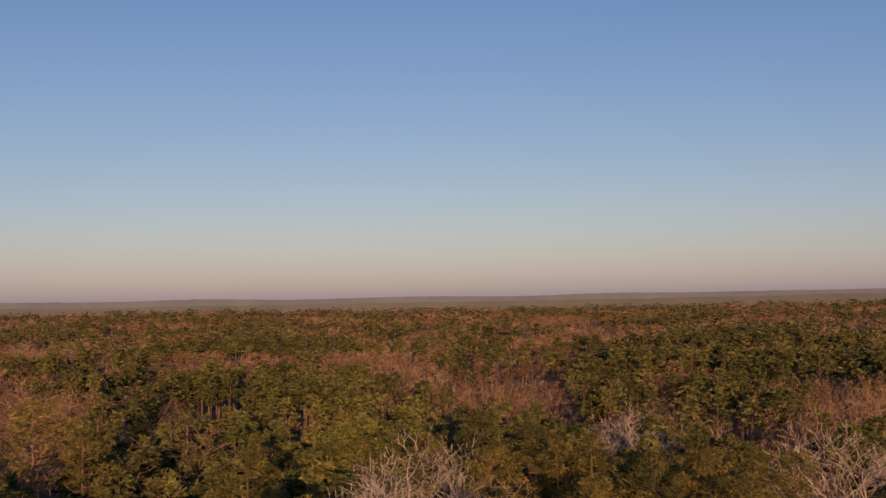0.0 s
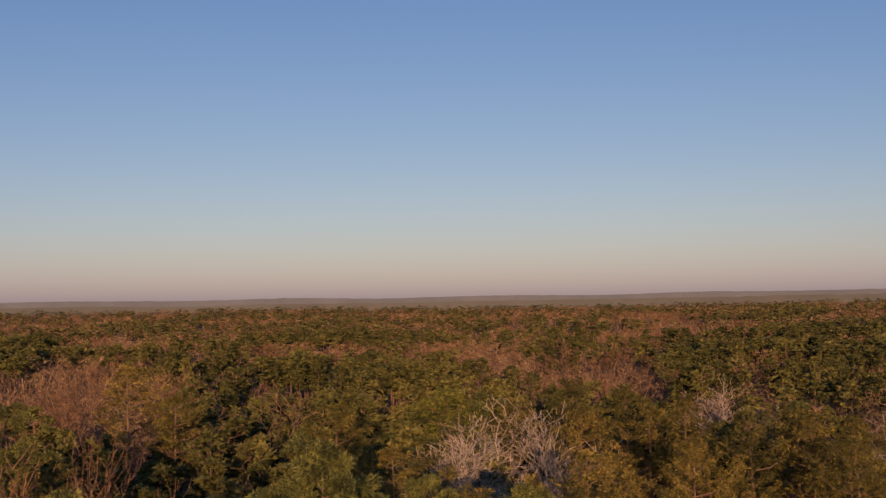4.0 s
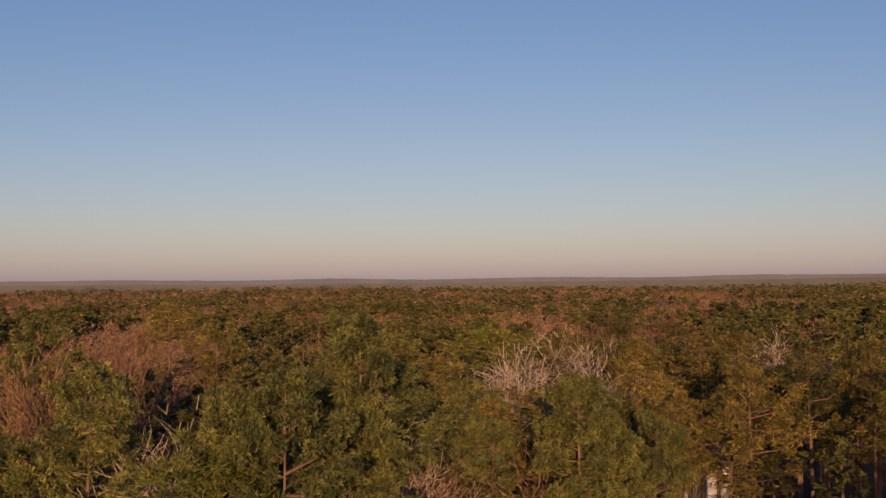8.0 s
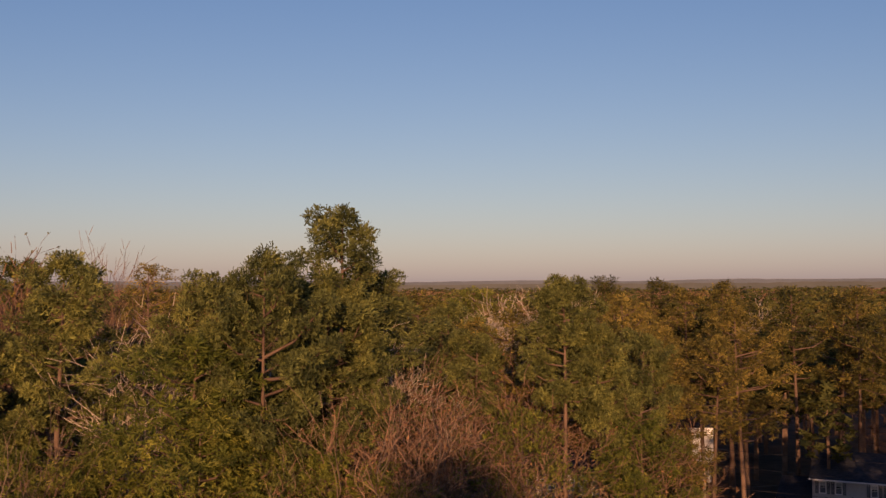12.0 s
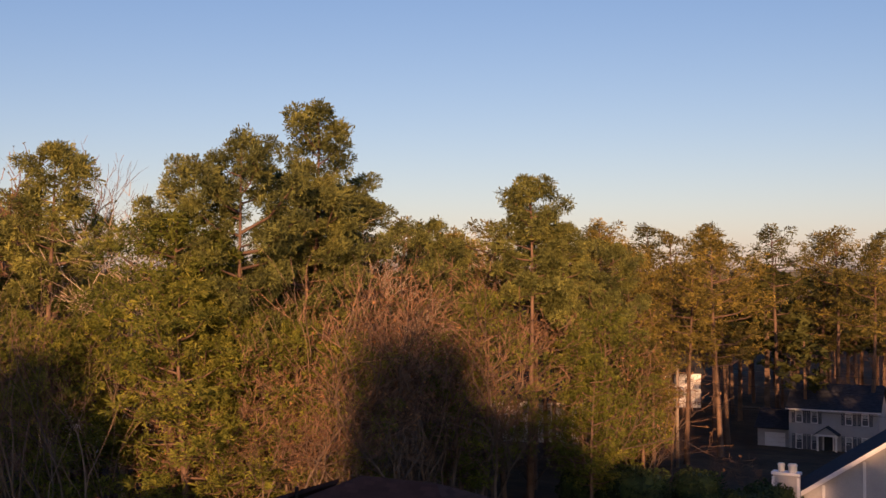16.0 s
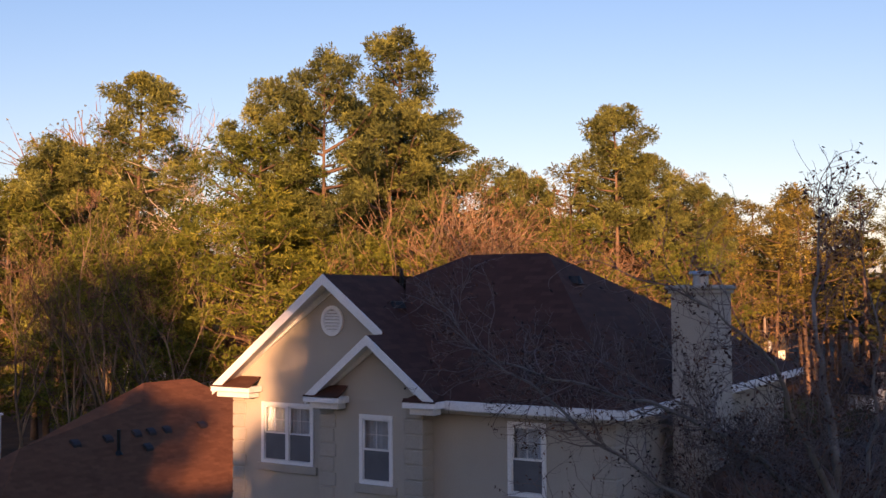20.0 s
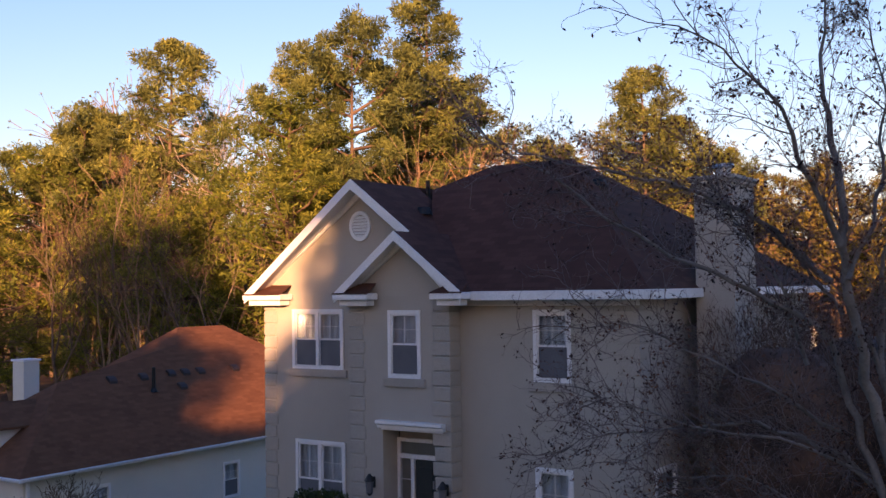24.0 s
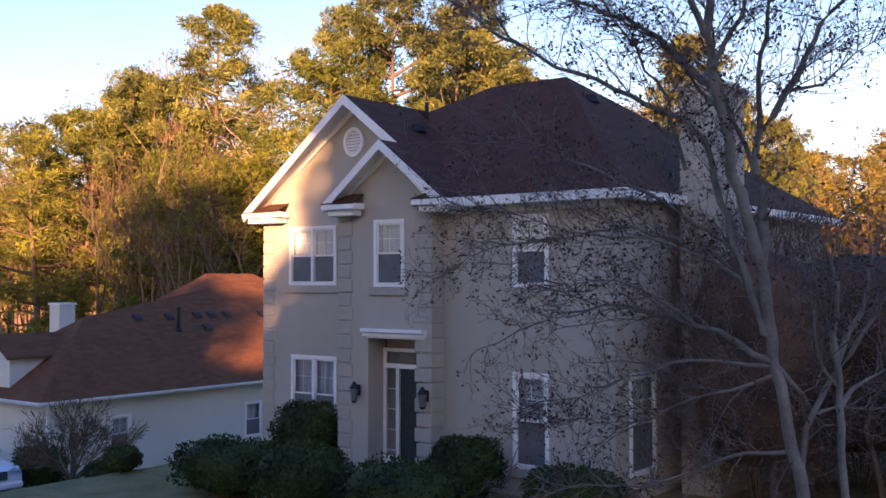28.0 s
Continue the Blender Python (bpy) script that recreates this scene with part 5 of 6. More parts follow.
# ---- trees across the street, unseen behind the walk: added to shade the house ----
def shade_trees():
    rng = random.Random(9)
    plant(PINES[5], 29.6, -46.0, top=20.5, wide=1.1)
    plant(PINES[3], 30.4, -47.5, top=19.5, wide=1.1)
    for i in range(10):
        x = 49 + 3.6 * i + rng.uniform(-0.8, 0.8)
        plant(rng.choice(PINES[3:4] + PINES[5:]), x, -44 + rng.uniform(-3, 3), top=17.0 + max(0.0, x - 55) * 0.26 + rng.uniform(-1, 1), wide=1.5)


shade_trees()
for o in MASTERS:
    if o not in used:
        for c in list(o.children):
            bpy.data.objects.remove(c)
        bpy.data.objects.remove(o)


# ---- the bare trees in the front yard ----
ACROSS, AWAY = Vector((0.783, 0.622, 0)), Vector((-0.622, 0.783, 0))


def crooked(points, depth, rng, wob):
    """A limb's line, from pairs of (along the house, height), bent a little between them and swung towards or from the house."""
    pts = []
    n = len(points)
    for i, (u, z) in enumerate(points):
        f = i / (n - 1)
        pts.append(ACROSS * u + AWAY * (depth[0] + (depth[1] - depth[0]) * f ** 1.3) + Vector((0, 0, z)))
    out = [pts[0]]
    for p, q in zip(pts, pts[1:]):
        ln = (q - p).length
        k = max(2, int(ln / 0.16))
        for j in range(1, k + 1):
            out.append(p.lerp(q, j / k) + (rand_dir(rng) * wob * min(0.16, ln / k) if j < k else Vector()))
    return out


def leaf_twig(v, f, p, d, ln, r, lv, rng, tips):
    """A side twig: kinked, forking twice, its ends turned up."""
    seg, rads, q, dd = [p], [r], p, d
    k = 4 if lv == 0 else 3
    for i in range(k):
        dd = (dd + rand_dir(rng) * (0.40 + 0.08 * lv) + Vector((0, 0, 0.08))).normalized()
        q = q + dd * (ln / k)
        seg.append(q)
        rads.append(max(0.0014, r * (1 - 0.7 * (i + 1) / k)))
    path_tube(v, f, seg, rads, 4 if lv == 0 else 3)
    tips.extend(seg[-2:])
    if lv >= 2:
        return
    for i in range((5, 3)[lv]):
        fr = 0.2 + 0.8 * (i + rng.random()) / (5, 3)[lv]
        j = min(k - 1, int(fr * k))
        base = seg[j].lerp(seg[j + 1], min(1.0, fr * k - j))
        turn = rand_dir(rng)
        turn = (turn - dd * turn.dot(dd)).normalized()
        leaf_twig(v, f, base, (dd * 0.75 + turn * 0.8).normalized(), ln * rng.uniform(0.3, 0.55), max(0.0018, r * 0.6), lv + 1, rng, tips)


def yard_tree(at, label, trunk, trunk_r, limbs, seed, leaf_chance, step=0.045):
    """A leafless tree: trunk line, then limbs (radius at its base, swing in depth, line), each clothed in fine twigs."""
    rng = random.Random(seed)
    x, y = at
    t = thing("yard_tree", (x, y, 0), label, "tree")
    tips = []
    bv, bf = [], []
    pts = crooked(trunk, (0.0, 0.0), rng, 0.10)
    n = len(pts)
    path_tube(bv, bf, pts, [trunk_r * (1.35 - 0.5 * min(1.0, 2.2 * i / n)) * (1 - 0.28 * i / n) * rng.uniform(0.95, 1.06) for i in range(n)], 16)
    o = new("trunk", mesh_of("trunk", bv, bf, M_BARK_NEAR, True))
    o.parent = t
    for r0, depth, line in limbs:
        v, f, tv, tf = [], [], [], []
        pts = crooked(line, depth, rng, 0.22)
        n = len(pts)
        rads = [max(0.004, r0 * (1 - (0.42 if r0 > 0.041 else 0.87) * (i / (n - 1)) ** 0.8) * rng.uniform(0.93, 1.07)) for i in range(n)]
        path_tube(v, f, pts, rads, 10)
        dist, due = 0.0, 0.25 if r0 > 0.02 else 0.1
        for i in range(1, n):
            d = pts[i] - pts[i - 1]
            dist += d.length
            while dist > due:
                due += step * rng.uniform(0.6, 1.5)
                if rads[i] > 0.042 and rng.random() < 0.7:
                    continue
                turn = rand_dir(rng)
                ax = d.normalized()
                turn = (turn - ax * turn.dot(ax)).normalized()
                big = rng.random() < 0.22
                leaf_twig(tv, tf, pts[i - 1].lerp(pts[i], rng.random()), (ax * 0.8 + turn * rng.uniform(0.5, 1.0)).normalized(),
                          rng.uniform(0.55, 0.95) if big else rng.uniform(0.2, 0.55), 0.007 if big else 0.004, 0 if big or rng.random() < 0.6 else 1, rng, tips)
        leaf_twig(tv, tf, pts[-1], (pts[-1] - pts[-2]).normalized(), 0.5, 0.006, 0, rng, tips)
        o = new("limb", mesh_of("limb", v, f, M_BARK_NEAR, True))
        o.parent = t
        w = tagged(new("twig_spray", mesh_of("twig_spray", tv, tf, M_TWIG_NEAR, True)), "fine purple-brown twigs", kind="stuff")
        w.parent = o
    v, f = leaf_cards(tips, seed + 3, 0.02, leaf_chance, 1)
    o = tagged(new("leaf_spray", mesh_of("leaf_spray", v, f, M_LEAF_NEAR)), "curled withered brown leaves", kind="stuff")
    o.parent = t
    return t


gz = ground_z(14.05, -8.6) - 0.1
yard_tree((14.05, -8.6), "spreading grey-barked leafless yard tree with a few withered leaves", [(0.46, gz), (0.42, 1.2), (0.36, 2.26), (0.22, 2.96), (0.13, 3.29), (0.09, 3.69), (0.04, 4.09)], 0.068, [
    (0.054, (0.0, -0.2), [(0.04, 4.07), (-0.09, 4.49), (-0.21, 4.78), (-0.27, 5.2), (-0.38, 5.6), (-0.43, 5.86)]),
    (0.040, (-0.2, 0.1), [(-0.43, 5.84), (-0.40, 6.3), (-0.44, 6.9), (-0.46, 7.4), (-0.35, 8.1)]),
    (0.030, (-0.2, -0.7), [(-0.43, 5.84), (-0.69, 6.34), (-0.96, 6.89), (-1.37, 7.2), (-1.8, 7.5)]),
    (0.030, (0.5, 1.8), [(-0.18, 5.57), (-0.73, 6.11), (-1.46, 6.5), (-2.37, 6.72), (-2.94, 6.94)]),
    (0.024, (-0.2, 0.2), [(-0.38, 5.58), (-0.12, 6.01), (0.02, 6.4), (0.1, 7.2), (0.0, 7.9)]),
    (0.020, (0.5, 1.5), [(-0.1, 5.29), (-0.43, 5.85), (-0.84, 6.27), (-1.56, 6.72)]),
    (0.046, (0.0, 0.3), [(0.05, 4.07), (0.08, 4.48), (0.06, 4.82), (0.14, 5.18)]),
    (0.036, (0.3, 0.6), [(0.14, 5.16), (0.38, 5.51), (0.64, 5.94), (0.81, 6.2), (1.15, 6.6), (1.3, 7.3)]),
    (0.026, (0.3, 0.0), [(0.14, 5.16), (0.12, 5.42), (0.17, 5.93), (0.24, 6.6), (0.45, 7.4)]),
    (0.024, (0.2, -0.2), [(0.06, 4.84), (-0.14, 5.25), (-0.27, 5.5), (-0.34, 5.9), (-0.7, 6.5)]),
    (0.018, (0.5, 0.9), [(0.41, 5.53), (0.78, 5.61), (1.12, 5.91), (1.5, 6.1)]),
    (0.038, (0.0, 2.2), [(0.08, 3.5), (-0.08, 4.1), (-0.33, 5.08), (-0.59, 5.34), (-0.86, 5.51), (-1.29, 5.74), (-1.59, 5.93), (-2.05, 6.25), (-2.27, 6.5), (-2.6, 6.72), (-2.9, 6.98), (-3.16, 7.37)]),
    (0.020, (0.3, 1.5), [(-0.21, 4.32), (-0.68, 4.64), (-1.19, 4.93), (-1.82, 5.23), (-2.2, 5.2)]),
    (0.020, (0.5, 1.2), [(-0.42, 4.87), (-0.52, 5.47), (-0.96, 6.24), (-1.24, 6.98)]),
    (0.032, (0.0, 1.0), [(0.12, 3.3), (-0.12, 3.45), (-0.37, 3.56), (-0.53, 3.64), (-0.88, 3.73), (-1.44, 3.66), (-1.8, 3.55)]),
    (0.018, (0.2, 0.8), [(-0.42, 3.57), (-0.67, 3.77), (-1.01, 3.95), (-1.53, 3.9)]),
    (0.024, (0.1, 1.6), [(-0.07, 3.91), (-0.23, 4.16), (-0.85, 4.4), (-1.54, 4.31), (-2.1, 4.2), (-2.45, 4.02)]),
    (0.018, (0.1, 1.2), [(-0.09, 3.95), (-0.58, 4.23), (-1.22, 4.33), (-1.91, 4.53), (-2.3, 4.62)]),
    (0.018, (0.0, 1.0), [(0.1, 3.27), (-0.26, 3.3), (-0.62, 3.27), (-1.06, 3.07), (-1.5, 2.92), (-1.8, 2.7)]),
    (0.016, (0.0, 0.9), [(0.14, 3.2), (-0.35, 3.03), (-0.8, 2.78), (-1.28, 2.79), (-1.6, 2.66)]),
    (0.026, (0.0, 0.3), [(0.17, 3.26), (0.39, 3.04), (0.6, 2.78), (0.8, 2.75)]),
    (0.018, (0.0, 0.8), [(0.3, 2.6), (-0.25, 2.52), (-0.81, 2.26), (-1.3, 2.25), (-1.65, 2.1)])], 4, 0.42)
yard_tree((14.05, -8.6), "slim forked leafless tree beside the larger one", [(0.74, gz), (0.71, 1.4), (0.69, 2.26), (0.67, 2.79), (0.63, 3.33)], 0.043, [
    (0.030, (0.0, -0.2), [(0.63, 3.32), (0.62, 3.69), (0.55, 4.1), (0.66, 4.5)]), (0.030, (0.0, 0.3), [(0.64, 3.3), (0.87, 3.69), (0.97, 4.04), (1.2, 4.5)]),
    (0.024, (0.0, 0.2), [(0.66, 2.95), (0.9, 3.15), (1.3, 3.25)]), (0.018, (0.0, -0.2), [(0.65, 3.1), (0.45, 3.4), (0.4, 3.8)])], 24, 0.35)
yard_tree((14.05, -8.6), "thin leaning leafless stem beside the larger tree", [(0.3, gz), (0.33, 1.5), (0.34, 2.36), (0.39, 2.79), (0.61, 3.2)], 0.036, [
    (0.026, (0.0, -0.1), [(0.6, 3.18), (0.84, 3.55), (1.05, 4.0)]), (0.018, (0.0, 0.2), [(0.42, 2.85), (0.7, 2.95), (1.0, 2.9)])], 34, 0.35)


# ---- shrubs ----
def shrub(x, y, rx, ry, h, label, material, seed, name="shrub", n=5200, leaf=0.035, inner=None, slim=0.5, rise=0.0, fuzz=1.03):
    """A clipped evergreen: dense small leaves over a rounded, uneven body, on short stems."""
    rng = np.random.default_rng(seed)
    t = thing(name, (x, y, ground_z(x, y)), label, "shrub")
    k = n
    v = rng.normal(0, 1, (k, 3))
    v /= np.linalg.norm(v, axis=1, keepdims=True)
    lump = 1 + 0.10 * np.sin(v[:, 0] * 5 + seed) * np.cos(v[:, 1] * 6 + seed) + 0.05 * np.sin(v[:, 2] * 11)
    sup = (np.abs(v) ** 3).sum(1, keepdims=True) ** (-1 / 3)
    c = v * sup * lump[:, None] * rng.uniform(0.86, fuzz, (k, 1)) * np.array([rx, ry, h * 0.46]) + np.array([0, 0, h * 0.54])
    u = rng.normal(0, 1, (k, 3)) + v * 0.8 + np.array([0, 0, rise])
    u /= np.linalg.norm(u, axis=1, keepdims=True)
    w = np.cross(u, rng.normal(0, 1, (k, 3)))
    w /= np.linalg.norm(w, axis=1, keepdims=True)
    s = leaf * rng.uniform(0.6, 1.4, (k, 1))
    quad = np.stack([c - u * s, c + w * s * slim, c + u * s, c - w * s * slim], 1).reshape(-1, 3)
    me = bpy.data.meshes.new("foliage")
    me.from_pydata(quad.tolist(), [], np.arange(len(quad)).reshape(-1, 4).tolist())
    me.materials.append(material)
    o = tagged(new("foliage", me), kind="stuff")
    o.parent = t
    bm = bmesh.new()
    bmesh.ops.create_icosphere(bm, subdivisions=3, radius=1.0)
    for q in bm.verts:
        d = q.co.normalized()
        f = (abs(d.x) ** 3 + abs(d.y) ** 3 + abs(d.z) ** 3) ** (-1 / 3) * (0.86 + 0.06 * noise.noise(d * 3 + Vector((seed, 0, 0))))
        q.co = Vector((d.x * rx * f, d.y * ry * f, d.z * h * 0.46 * f + h * 0.54))
    part("inner_growth", bm, inner or M_LEAF_EVER, t, smooth=True)
    bv, bf = [], []
    for i in range(5):
        a = i * 1.3 + seed
        tube(bv, bf, Vector((0.15 * math.cos(a), 0.15 * math.sin(a), -0.05)), Vector((0.3 * rx * math.cos(a), 0.3 * ry * math.sin(a), h * 0.3)), 0.022, 0.015, 5)
    o = new("stem", mesh_of("stem", bv, bf, M_BARK_GREY, True))
    o.parent = t
    return t


DARK = "clipped dark evergreen shrub against the house"
shrub(2.1, -3.6, 1.0, 0.8, 1.0, "rounded dark evergreen hedge shrub on the lawn", M_LEAF_EVER, 1)
shrub(1.5, -0.95, 0.72, 0.6, 1.4, DARK, M_LEAF_EVER, 2)
shrub(4.3, -3.9, 0.85, 0.7, 1.15, "clipped green shrub beside the walk", M_LEAF_EVER, 3)
shrub(6.9, -4.4, 0.95, 0.75, 1.2, "clipped green shrub beside the walk", M_LEAF_EVER, 4)
shrub(6.0, -1.45, 0.68, 0.55, 1.12, DARK, M_LEAF_EVER, 5)
shrub(8.35, -1.7, 0.85, 0.65, 0.85, DARK, M_LEAF_EVER, 6)
shrub(-9.4, -0.35, 0.65, 0.65, 1.3, "round dark shrub at the neighbour's wall", M_LEAF_EVER, 7)
shrub(-3.6, -2.4, 0.35, 0.35, 0.55, "small clipped shrub on the lawn", M_LEAF_EVER, 8, n=1800)
shrub(-1.4, -3.4, 0.35, 0.35, 0.5, "small clipped shrub on the lawn", M_LEAF_EVER, 9, n=1800)
for i in range(9):
    shrub(-7.5 + i * 1.5 + 0.4 * math.sin(i * 2.1), 46.5 + 1.6 * math.sin(i * 1.7), 1.6, 1.4, 2.6 + 0.9 * math.sin(i * 2.7), "dark evergreen hedge behind the back yard", M_LEAF_EVER, 30 + i, "hedge_shrub", 2600, 0.09)
# unseen row behind the walk, placed to shape the shade on house and wood
MAG = "dense evergreen tree out of view, added to cast shade"
for i, (x, y, r, h) in enumerate(((26.6, -42.5, 3.75, 22.0), (23.6, -43.0, 3.2, 11.3), (25.0, -43.4, 2.3, 13.0), (33.6, -43.0, 5.0, 18.5), (42.0, -44.5, 5.0, 15.5), (-17.5, -46.2, 2.5, 14.6), (-13.4, -45.7, 2.5, 15.6), (-9.3, -46.2, 2.4, 13.4), (-5.3, -45.8, 2.5, 16.2), (-1.2, -46.1, 2.4, 14.6), (2.8, -46.0, 2.4, 19.0), (6.4, -45.6, 2.5, 19.5), (9.6, -46.3, 2.2, 16.5), (13.2, -45.8, 2.6, 12.6), (16.7, -46.0, 2.0, 9.4), (20.1, -46.0, 2.2, 10.2))):
    shrub(x, y, r, r, h, MAG, M_LEAF_EVER, 60 + i, "magnolia_tree", 5000, 0.24)
BRUSH = "leafless brown thicket of tangled brush beside the house"
for i, (x, y, rx, ry, h) in enumerate(((10.3, 1.5, 1.25, 1.5, 4.7), (11.0, 5.0, 1.8, 2.2, 4.9), (13.8, 9.6, 2.6, 3.0, 5.4), (14.9, 3.2, 1.7, 2.0, 4.2), (11.6, 12.5, 2.2, 2.6, 5.2))):
    shrub(x, y, rx, ry, h, BRUSH, M_BRUSH, 80 + i, "thicket", 20000, 0.1, M_BRUSH, 0.05, 1.1, 1.3)
shrub(-12.5, 72.4, 3.2, 3.2, 10.5, "broad glossy evergreen tree by the pole", M_NEEDLE, 50, "magnolia_tree", 9000, 0.16)


def crepe_myrtle(x, y):
    rng = random.Random(3)
    t = thing("crepe_myrtle", (x, y, ground_z(x, y)), "leafless many-stemmed ornamental tree on the lawn", "tree")
    bv, bf = [], []
    path_tube(bv, bf, [Vector((0, 0, -0.05)), Vector((0.02, 0, 0.25)), Vector((0.0, 0.02, 0.55))], [0.085, 0.065, 0.07], 9)
    o = new("trunk", mesh_of("trunk", bv, bf, M_BARK_GREY, True))
    o.parent = t
    for i in range(9):
        a = i * 2.4
        bv, bf, tv, tf, tips = bare_parts(300 + i, 1.75, 0.75, 5, True, 3, 0.04, 0.4, 6, fine=0.009)
        m_ = Matrix.Rotation(radians(rng.uniform(28, 58) if i else 5), 3, Vector((-math.sin(a), math.cos(a), 0)))
        up = Vector((0, 0, 0.5))
        v = [m_ @ p + up for p in bv]
        k = len(v)
        v += [m_ @ p + up for p in tv]
        o = new("stem", mesh_of("stem", v, bf + [tuple(q + k for q in fc) for fc in tf], M_BARK_GREY, True))
        o.parent = t


crepe_myrtle(-5.6, -1.85)


# ---- grey two-storey house across the back yards ----
def build_grey_house():
    X0, Y0, ZG = -4.05, 100.0, -5.85
    hs = thing("grey_house", (X0, Y0, ZG), "two-storey grey-sided house with slate shutters and grey roof", "house")
    W, D, H = 9.0, 8.0, 5.1
    holes = [(x - 0.37, x + 0.37, 3.55, 4.84) for x in (1.04, 2.62, 6.08, 7.7)] + [(x - 0.37, x + 0.37, 0.7, 2.35) for x in (1.04, 2.62, 6.08, 7.7)] + [(3.55, 4.5, 0.15, 2.3)]
    part("front_wall", wall_with_holes(W, 0, H, 0.2, holes), M_SIDING, hs)
    for i in range(24):
        z = 0.02 + i * 0.21
        xs = [0.0]
        for a, b, c, d in sorted(holes):
            if c - 0.1 < z + 0.1 < d + 0.05:
                xs += [a - 0.06, b + 0.06]
        xs.append(W)
        for a, b in zip(xs[::2], xs[1::2]):
            part("lap_board", prism([(-0.028, z), (-0.003, z), (-0.003, z + 0.2), (-0.008, z + 0.2)], "x", a, b), M_SIDING, hs)
    part("side_wall", box(0, 0.2, 0.2, D, 0, H), M_SIDING, hs)
    part("side_wall", box(W - 0.2, W, 0.2, D, 0, H), M_SIDING, hs)
    part("back_wall", box(0.2, W - 0.2, D - 0.2, D, 0, H), M_SIDING, hs)
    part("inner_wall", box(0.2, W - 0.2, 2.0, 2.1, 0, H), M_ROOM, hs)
    for sx in (0, W - 0.2):
        part("gable_wall", prism([(0.0, H), (D, H), (D / 2, H + 2.2)], "x", sx, sx + 0.2), M_SIDING, hs)
    part("roof", slab([(-0.3, -0.4, H), (W + 0.3, -0.4, H), (W + 0.3, D / 2, H + 2.42), (-0.3, D / 2, H + 2.42)], 0.14), M_ROOF3, hs)
    part("roof", slab([(-0.3, D + 0.4, H), (W + 0.3, D + 0.4, H), (W + 0.3, D / 2, H + 2.42), (-0.3, D / 2, H + 2.42)], 0.14), M_ROOF3, hs)
    part("gutter", box(-0.3, W + 0.3, -0.5, -0.402, H - 0.16, H - 0.02), M_WHITE, hs)
    for a, b, c, d in holes[:-1]:
        sash_window(hs, a, b, c, d, 0.0, 1, 0.4, False)
        for x in (a - 0.36, b + 0.04):
            sh = part("shutter", ring_frame(x, x + 0.32, c, d, 0.05, -0.07, -0.03), M_SHUTTER, hs)
            for k in range(int((d - c) / 0.12) - 1):
                part("louvre", box(x + 0.05, x + 0.27, -0.062, -0.036, c + 0.06 + k * 0.12, c + 0.06 + k * 0.12 + 0.085), M_SHUTTER, sh)
    part("door", box(3.57, 4.48, 0.03, 0.08, 0.15, 2.28), M_DOOR, hs)
    part("door_frame", ring_frame(3.48, 4.57, 0.1, 2.4, 0.1, -0.04, 0.02), M_WHITE, hs)
    # portico
    for x in (3.1, 4.95):
        bm = bmesh.new()
        bmesh.ops.create_cone(bm, cap_ends=True, segments=14, radius1=0.12, radius2=0.1, depth=2.15, matrix=Matrix.Translation((x, -1.2, 1.25)))
        add_box(bm, x - 0.15, x + 0.15, -1.35, -1.05, 2.3, 2.4)
        add_box(bm, x - 0.15, x + 0.15, -1.35, -1.05, 0.08, 0.2)
        part("column", bm, M_WHITE, hs)
    part("portico_beam", box(2.9, 5.15, -1.4, -0.04, 2.4, 2.6), M_WHITE, hs)
    part("portico_pediment", prism([(2.9, 2.6), (5.15, 2.6), (4.02, 3.3)], "y", -1.35, -0.05), M_SIDING, hs)
    part("portico_roof", slab([(2.75, -1.55, 2.55), (4.02, -1.55, 3.42), (4.02, -0.04, 3.42), (2.75, -0.04, 2.55)], 0.07), M_ROOF3, hs)
    part("portico_roof", slab([(5.3, -1.55, 2.55), (4.02, -1.55, 3.42), (4.02, -0.04, 3.42), (5.3, -0.04, 2.55)], 0.07), M_ROOF3, hs)
    part("porch_step", box(2.8, 5.25, -1.6, -0.03, -0.3, 0.08), M_BRICK, hs)
    # garage wing
    part("garage_wall", wall_with_holes(3.3, 0, 2.7, 0.2, [(0.75, 2.95, 0.1, 2.2)]), M_SIDING, hs).location = (-3.5, 0.8, 0)
    part("garage_wall", box(-3.5, -3.3, 1.0, 7, 0, 2.7), M_SIDING, hs)
    for k in range(4):
        part("garage_panel", box(-2.74, -0.56, 0.86, 0.92, 0.1 + k * 0.525, 0.1 + k * 0.525 + 0.51, 0.01), M_WHITE, hs)
    part("garage_roof", slab([(-3.8, 0.4, 2.72), (-0.02, 0.4, 2.72), (-0.02, 4.0, 4.5), (-3.8, 4.0, 4.5)], 0.12), M_ROOF3, hs)
    part("garage_roof", slab([(-3.8, 7.6, 2.72), (-0.02, 7.6, 2.72), (-0.02, 4.0, 4.5), (-3.8, 4.0, 4.5)], 0.12), M_ROOF3, hs)
    part("garage_gable", prism([(1.0, 2.7), (7.0, 2.7), (4.0, 4.35)], "x", -3.5, -3.3), M_SIDING, hs)


build_grey_house()


